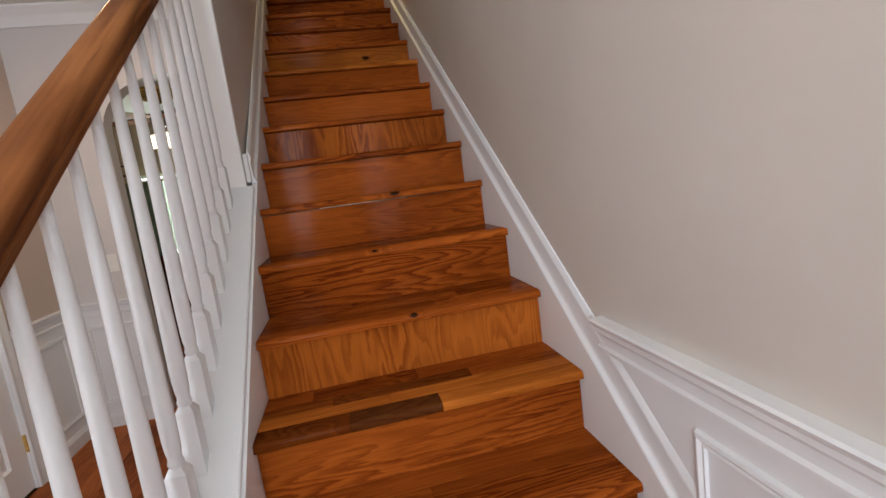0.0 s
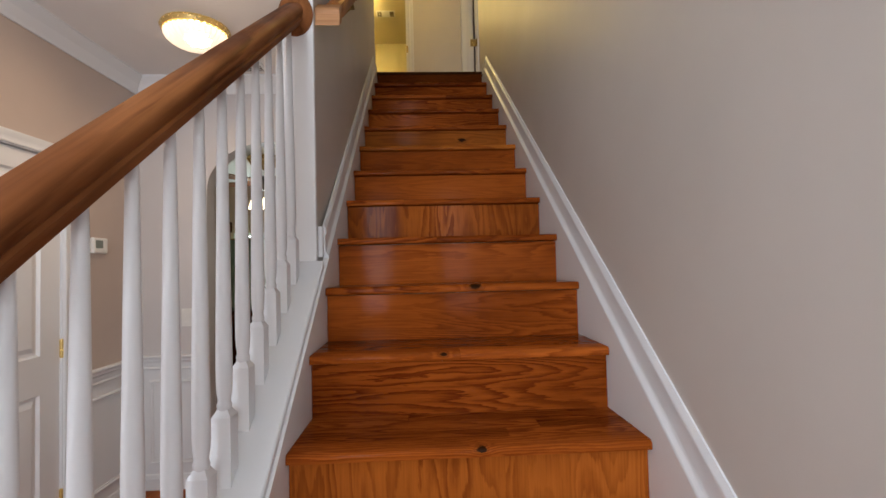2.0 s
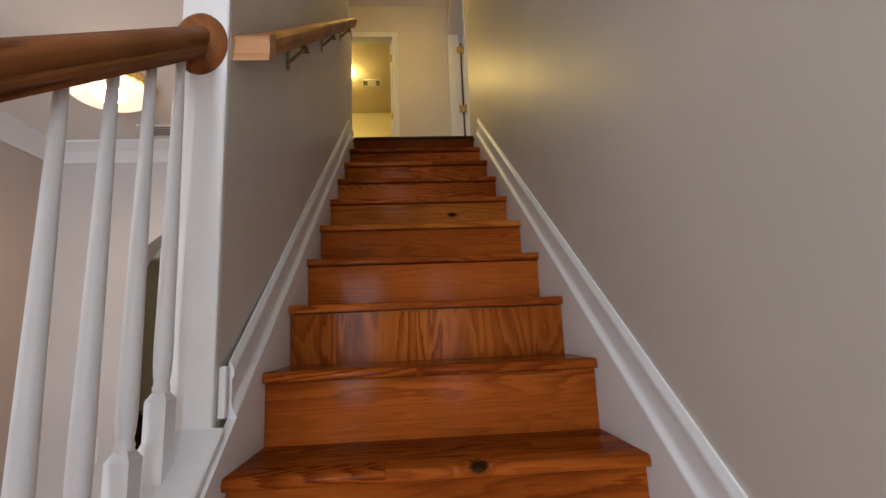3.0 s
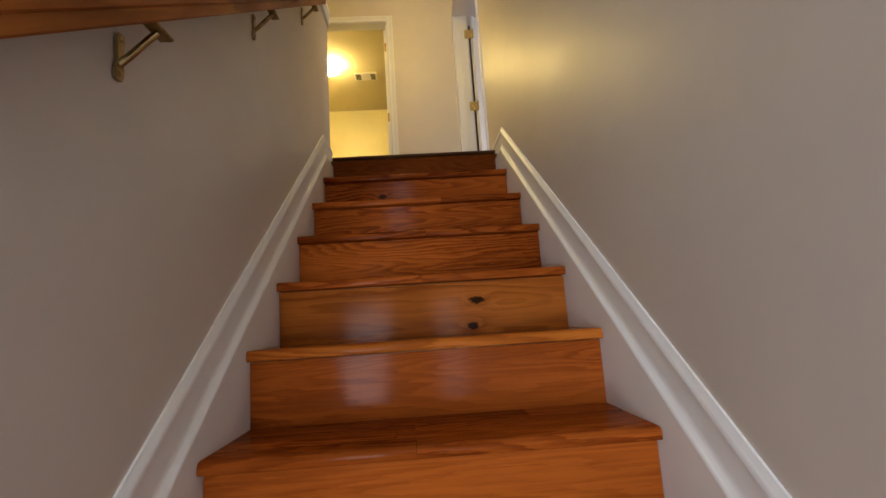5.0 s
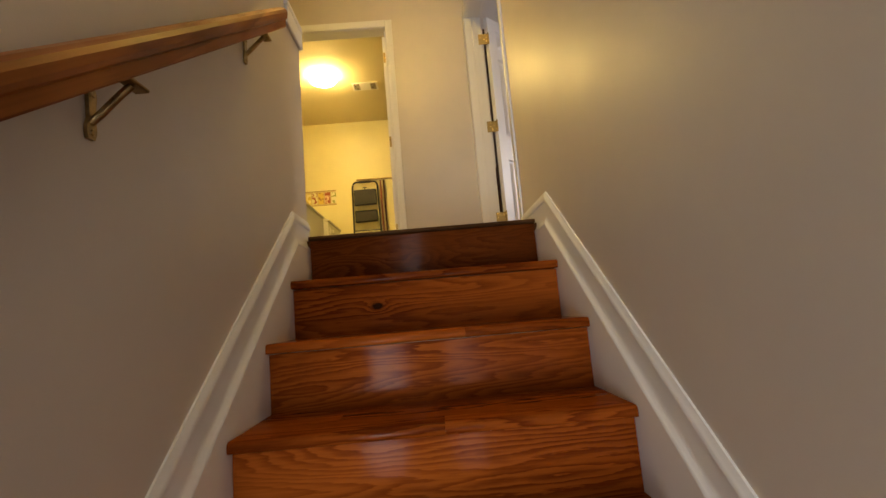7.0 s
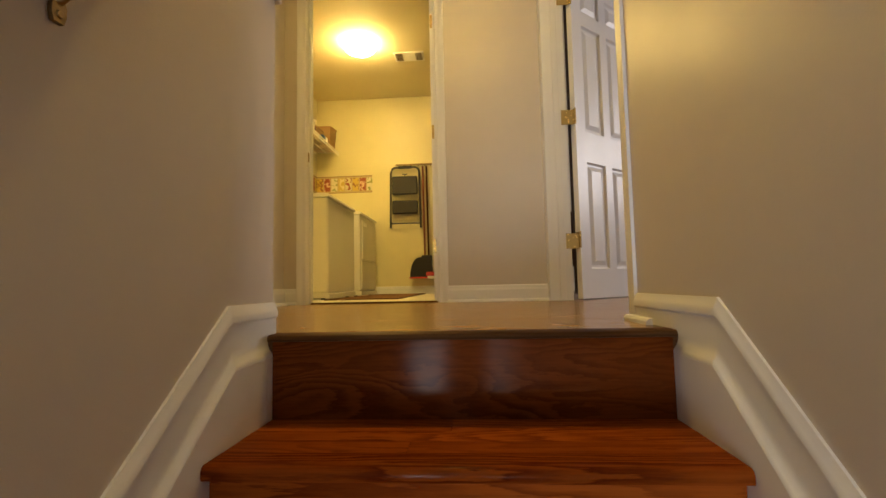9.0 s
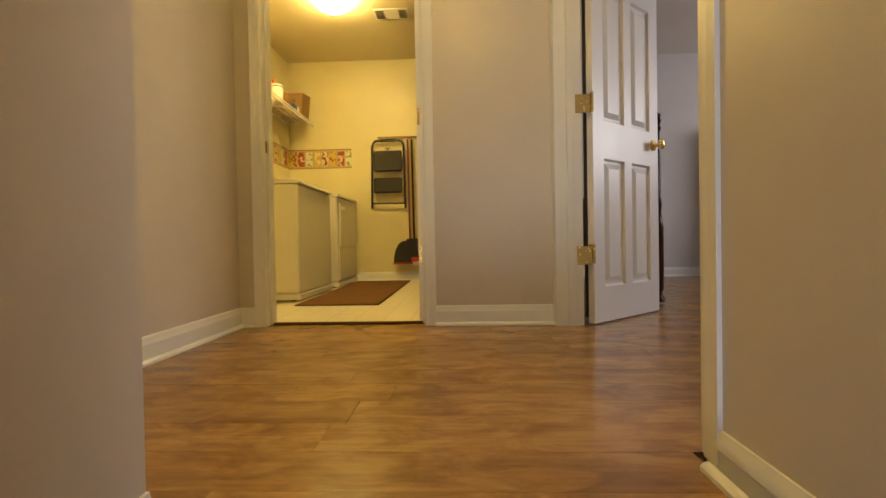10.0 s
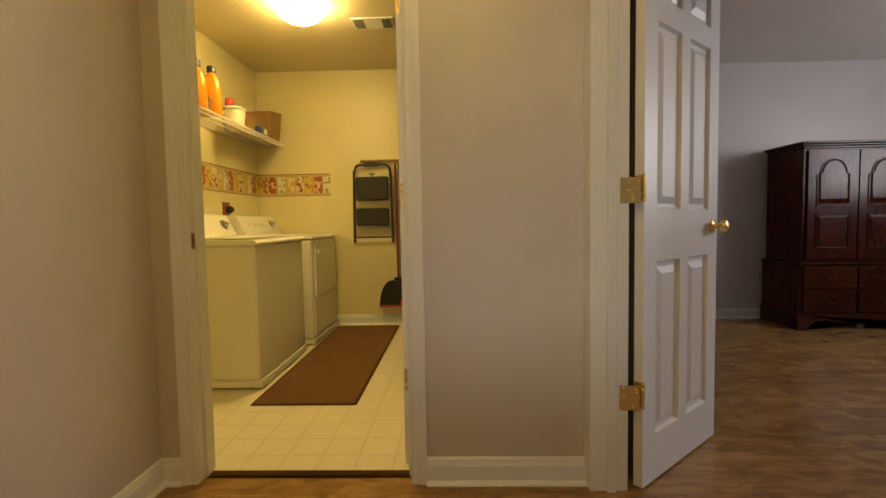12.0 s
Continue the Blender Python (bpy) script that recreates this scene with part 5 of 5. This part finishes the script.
for x, label in ((-0.145, "red-brown broom hanging from the hook rail"), (-0.10, "dark brown mop handle hanging from the hook rail")):
    broom = thing("broom", (x, 4.55, TOP + 0.35), label, "broom", "hanging brooms")
    piece("handle", tube(bmesh.new(), [(x, 4.555, TOP + 1.55), (x + 0.012, 4.55, TOP + 0.46)], 0.011, 8), BROOM if x < -0.12 else MAHOG, broom, "", True)
    piece("head", boxes((x - 0.03, x + 0.05, 4.53, 4.57, TOP + 0.34, TOP + 0.465), bevel=0.01), BLACK, broom)
pan = thing("dustpan", (-0.20, 4.54, TOP + 0.2), "black dustpan with a red edge hanging on the wall", "dustpan")
arc = [(-0.31, 0.0)] + [(-0.31 + 0.115 * (1 - math.cos(a)), 0.235 * math.sin(a)) for a in (math.pi / 2 * i / 8 for i in range(1, 9))] + [(-0.06, 0.235), (-0.03, 0.0)]
piece("pan", extrude(bmesh.new(), arc, (0, 4.50, TOP + 0.205), X, Z, (0, 0.03, 0)), BLACK, pan)
piece("lip", boxes((-0.318, -0.03, 4.492, 4.535, TOP + 0.188, TOP + 0.204), bevel=0.004), RED, pan, "red dustpan lip")
brush = piece("brush", boxes((-0.115, 0.03, 4.462, 4.494, TOP + 0.215, TOP + 0.262), bevel=0.008), RED, pan, "red hand brush clipped to the dustpan")
piece("bristles", boxes((-0.100, 0.02, 4.464, 4.490, TOP + 0.180, TOP + 0.2145), bevel=0.004), WHITE_PLASTIC, brush, "pale brush bristles")

# ---------------------------------------------------------------- bedroom things
arm = thing("armoire", (3.92, 4.42, TOP), "dark mahogany armoire with arched door panels and drawers", "armoire")
ax0, ax1, ay0, ay1 = 3.36, 4.33, 4.17, 4.66
piece("lower_case", boxes((ax0, ax1, ay0, ay1, TOP + 0.13, TOP + 0.56), bevel=0.006), MAHOG, arm)
bm = bmesh.new()
foot_profile = [(0, 0), (0.10, 0), (0.105, 0.03), (0.16, 0.075), (0.30, 0.085), (0.42, 0.06), (0.58, 0.075)]
outline = foot_profile + [(1.16 - a, b) for a, b in reversed(foot_profile[:-1])] + [(1.16, 0.135), (0, 0.135)]
extrude(bm, [(a * 1.0, b) for a, b in outline], (ax0 - 0.012, ay0 - 0.014, TOP), ((ax1 - ax0 + 0.024) / 1.16, 0, 0), Z, (0, 0.022, 0))
bmesh.ops.triangulate(bm, faces=[f for f in bm.faces if len(f.verts) > 4])
piece("front_base", bm, MAHOG_X, arm, "scalloped bracket-foot base")
piece("side_base", boxes((ax0 - 0.012, ax0 + 0.01, ay0 + 0.009, ay1, TOP, TOP + 0.135), bevel=0.003), MAHOG_X, arm)
piece("side_base", boxes((ax1 - 0.01, ax1 + 0.012, ay0 + 0.009, ay1, TOP, TOP + 0.135), bevel=0.003), MAHOG_X, arm)
piece("waist_moulding", boxes((ax0 - 0.015, ax1 + 0.015, ay0 - 0.018, ay1, TOP + 0.561, TOP + 0.585), bevel=0.007), MAHOG_X, arm)
piece("upper_case", boxes((ax0 + 0.03, ax1 - 0.03, ay0 + 0.025, ay1, TOP + 0.586, TOP + 1.555), bevel=0.004), MAHOG, arm)
bm = bmesh.new()
for grow, a, b in ((0.0, 1.556, 1.575), (0.018, 1.5755, 1.592), (0.038, 1.5925, 1.612)):
    box(bm, ax0 + 0.028 - grow, ax1 - 0.028 + grow, ay0 + 0.022 - grow, ay1, TOP + a, TOP + b, 0.005)
piece("cornice", bm, MAHOG_X, arm, "stepped cornice")
for i, (a, b) in enumerate(((0.15, 0.345), (0.36, 0.548))):
    for c, dd in ((ax0 + 0.03, (ax0 + ax1) / 2 - 0.006), ((ax0 + ax1) / 2 + 0.006, ax1 - 0.03)):
        drawer = piece("drawer", boxes((c, dd, ay0 - 0.016, ay0 - 0.0005, TOP + a, TOP + b), bevel=0.005), MAHOG_X, arm)
        mid = (c + dd) / 2
        bm = tube(bmesh.new(), [(mid - 0.05, ay0 - 0.016, TOP + (a + b) / 2 + 0.01), (mid - 0.045, ay0 - 0.034, TOP + (a + b) / 2), (mid, ay0 - 0.038, TOP + (a + b) / 2 - 0.014), (mid + 0.045, ay0 - 0.034, TOP + (a + b) / 2), (mid + 0.05, ay0 - 0.016, TOP + (a + b) / 2 + 0.01)], 0.005, 6)
        piece("pull", bm, DARK_BRASS, drawer, "dull brass bail pull", True)
for c, dd in ((ax0 + 0.06, (ax0 + ax1) / 2 - 0.004), ((ax0 + ax1) / 2 + 0.004, ax1 - 0.06)):
    leaf = piece("door", boxes((c, dd, ay0 + 0.006, ay0 + 0.0245, TOP + 0.61, TOP + 1.54), bevel=0.003), MAHOG, arm)
    px0, px1 = c + 0.070, dd - 0.070
    half, mid = (px1 - px0) / 2, (px0 + px1) / 2
    arch = [(px0, 1.06), (px1, 1.06), (px1, 1.33), (px1 - 0.02, 1.345)] + [(mid + (half - 0.025) * math.cos(t), 1.345 + 0.125 * math.sin(t)) for t in (math.pi * i / 12 for i in range(13))] + [(px0 + 0.02, 1.345), (px0, 1.33)]
    for outline, nm in ((arch, "arched_panel"), ([(px0, 0.70), (px1, 0.70), (px1, 1.00), (px0, 1.00)], "square_panel")):
        cen = Vector((mid, sum(p[1] for p in outline) / len(outline)))
        bm = bmesh.new()
        rings = []
        for shrink, proud in ((1.0, 0.0), (0.985, 0.008), (0.93, 0.008), (0.90, 0.002), (0.78, 0.009)):
            rings.append([bm.verts.new((cen.x + (a - cen.x) * shrink, ay0 + 0.0055 - proud, TOP + cen.y + (b - cen.y) * shrink)) for a, b in outline])
        k = len(outline)
        for p, q in zip(rings, rings[1:]):
            for i in range(k):
                bm.faces.new((p[i], p[(i + 1) % k], q[(i + 1) % k], q[i]))
        bm.faces.new(rings[-1])
        piece(nm, bm, MAHOG, leaf)
bed = thing("poster_bed", (1.74, 2.6, TOP), "dark wooden poster bed foot behind the door", "bed")
POST = [(0.0, 0.004), (0.040, 0.004), (0.044, 0.02), (0.030, 0.04), (0.026, 0.06), (0.036, 0.09), (0.038, 0.50), (0.030, 0.54), (0.024, 0.60), (0.030, 0.64), (0.022, 0.70), (0.027, 0.95), (0.020, 1.12), (0.030, 1.15), (0.020, 1.17), (0.034, 1.205), (0.028, 1.24), (0.0, 1.26)]
for x, y in ((1.735, 2.60), (1.30, 3.42)):
    piece("post", lathe(bmesh.new(), POST, (x, y, TOP), "z", 16), MAHOG, bed, "turned dark bed post with a ball finial", True)
dirv = (Vector((1.30, 3.42, 0)) - Vector((1.735, 2.60, 0)))
side = Vector((-dirv.y, dirv.x, 0)).normalized()
piece("footboard", extrude(bmesh.new(), [(0, -0.012), (0, 0.012), (1, 0.012), (1, -0.012)], (1.735, 2.60, TOP + 0.25), dirv, side, (0, 0, 0.5)), MAHOG, bed)

# ---------------------------------------------------------------- entry door opening and bedroom window
win = tagged(new("window_2"), "white framed bedroom window letting in daylight", "window", kind="structure")
part("window_frame", boxes((5.5, 5.56, 1.6, 1.65, TOP + 1.2, TOP + 2.3), (5.5, 5.56, 2.85, 2.9, TOP + 1.2, TOP + 2.3), (5.5, 5.56, 1.65, 2.85, TOP + 1.2, TOP + 1.25), (5.5, 5.56, 1.65, 2.85, TOP + 2.25, TOP + 2.3), (5.51, 5.55, 1.65, 2.85, TOP + 1.73, TOP + 1.77)), WHITE, win)

# ---------------------------------------------------------------- floor planks, last
rnd = random.Random(11)
PLANK = 0.152


def plank_row(x0, x1, y0, y1, z, mat, floor, length, along="x"):
    at = x0 - rnd.uniform(0.0, length)
    while at < x1:
        a, b = max(at, x0), min(at + length, x1)
        if b - a > 0.003:
            lift = rnd.uniform(-0.0004, 0.0)
            bm = bmesh.new()
            if along == "x":
                box(bm, a + 0.0004, b - 0.0004, y0 + 0.0004, y1 - 0.0004, z - 0.012, z + lift)
            else:
                box(bm, y0 + 0.0004, y1 - 0.0004, a + 0.0004, b - 0.0004, z - 0.012, z + lift)
            piece("plank", bm, mat, floor)
        at += length


floor = thing("floor_upper", (0, 1, TOP), "brown wood-look laminate plank floor", "floor", kind="structure")
y = 0.06
piece("landing_nosing", extrude(bmesh.new(), [(0.001, -0.0135), (-0.001, -0.008), (0.002, -0.002), (0.008, 0.0005), (0.0595, 0.0005), (0.0595, -0.0145), (0.004, -0.0145)], (0.0005, 0, TOP), Y, Z, (0.8885, 0, 0)), EDGE, floor, "dark rounded landing edge", True)
row = -int(1.56 / PLANK)
while True:
    y0 = 0.06 + row * PLANK
    row += 1
    y1 = min(y0 + PLANK, 4.70)
    if y0 > 4.69:
        break
    if y0 < 0.05:
        plank_row(1.03, 5.5, max(y0, -1.5), y1, TOP, LAMINATE, floor, 1.22)
    elif y0 < 0.075:
        plank_row(0.0, 0.889, y0, y1, TOP, LAMINATE, floor, 1.22)
        plank_row(-1.80, 0.0, 0.076, y1, TOP, LAMINATE, floor, 1.22)
        plank_row(1.03, 5.5, y0, y1, TOP, LAMINATE, floor, 1.22)
    elif y0 < 0.34:
        plank_row(-1.80, 0.889, y0, y1, TOP, LAMINATE, floor, 1.22)
        plank_row(1.03, 5.5, y0, y1, TOP, LAMINATE, floor, 1.22)
    elif y0 < 1.75:
        if y0 > 1.6:
            plank_row(-1.80, 1.03, y0, min(y1, 1.845), TOP, LAMINATE, floor, 1.22)
            plank_row(1.03, 5.5, y0, y1, TOP, LAMINATE, floor, 1.22)
        else:
            plank_row(-1.80, 5.5, y0, y1, TOP, LAMINATE, floor, 1.22)
    else:
        plank_row(1.03, 5.5, y0, y1, TOP, LAMINATE, floor, 1.22)
floor = thing("floor_entry", (0, -3, 0), "reddish brown plank floor of the entry hall", "floor", kind="structure")
x = -1.52
while x < 0.91:
    plank_row(-5.6, 3.2, x, min(x + 0.125, 0.92), 0.0, FOYER_FLOOR, floor, 1.6, "y")
    x += 0.125
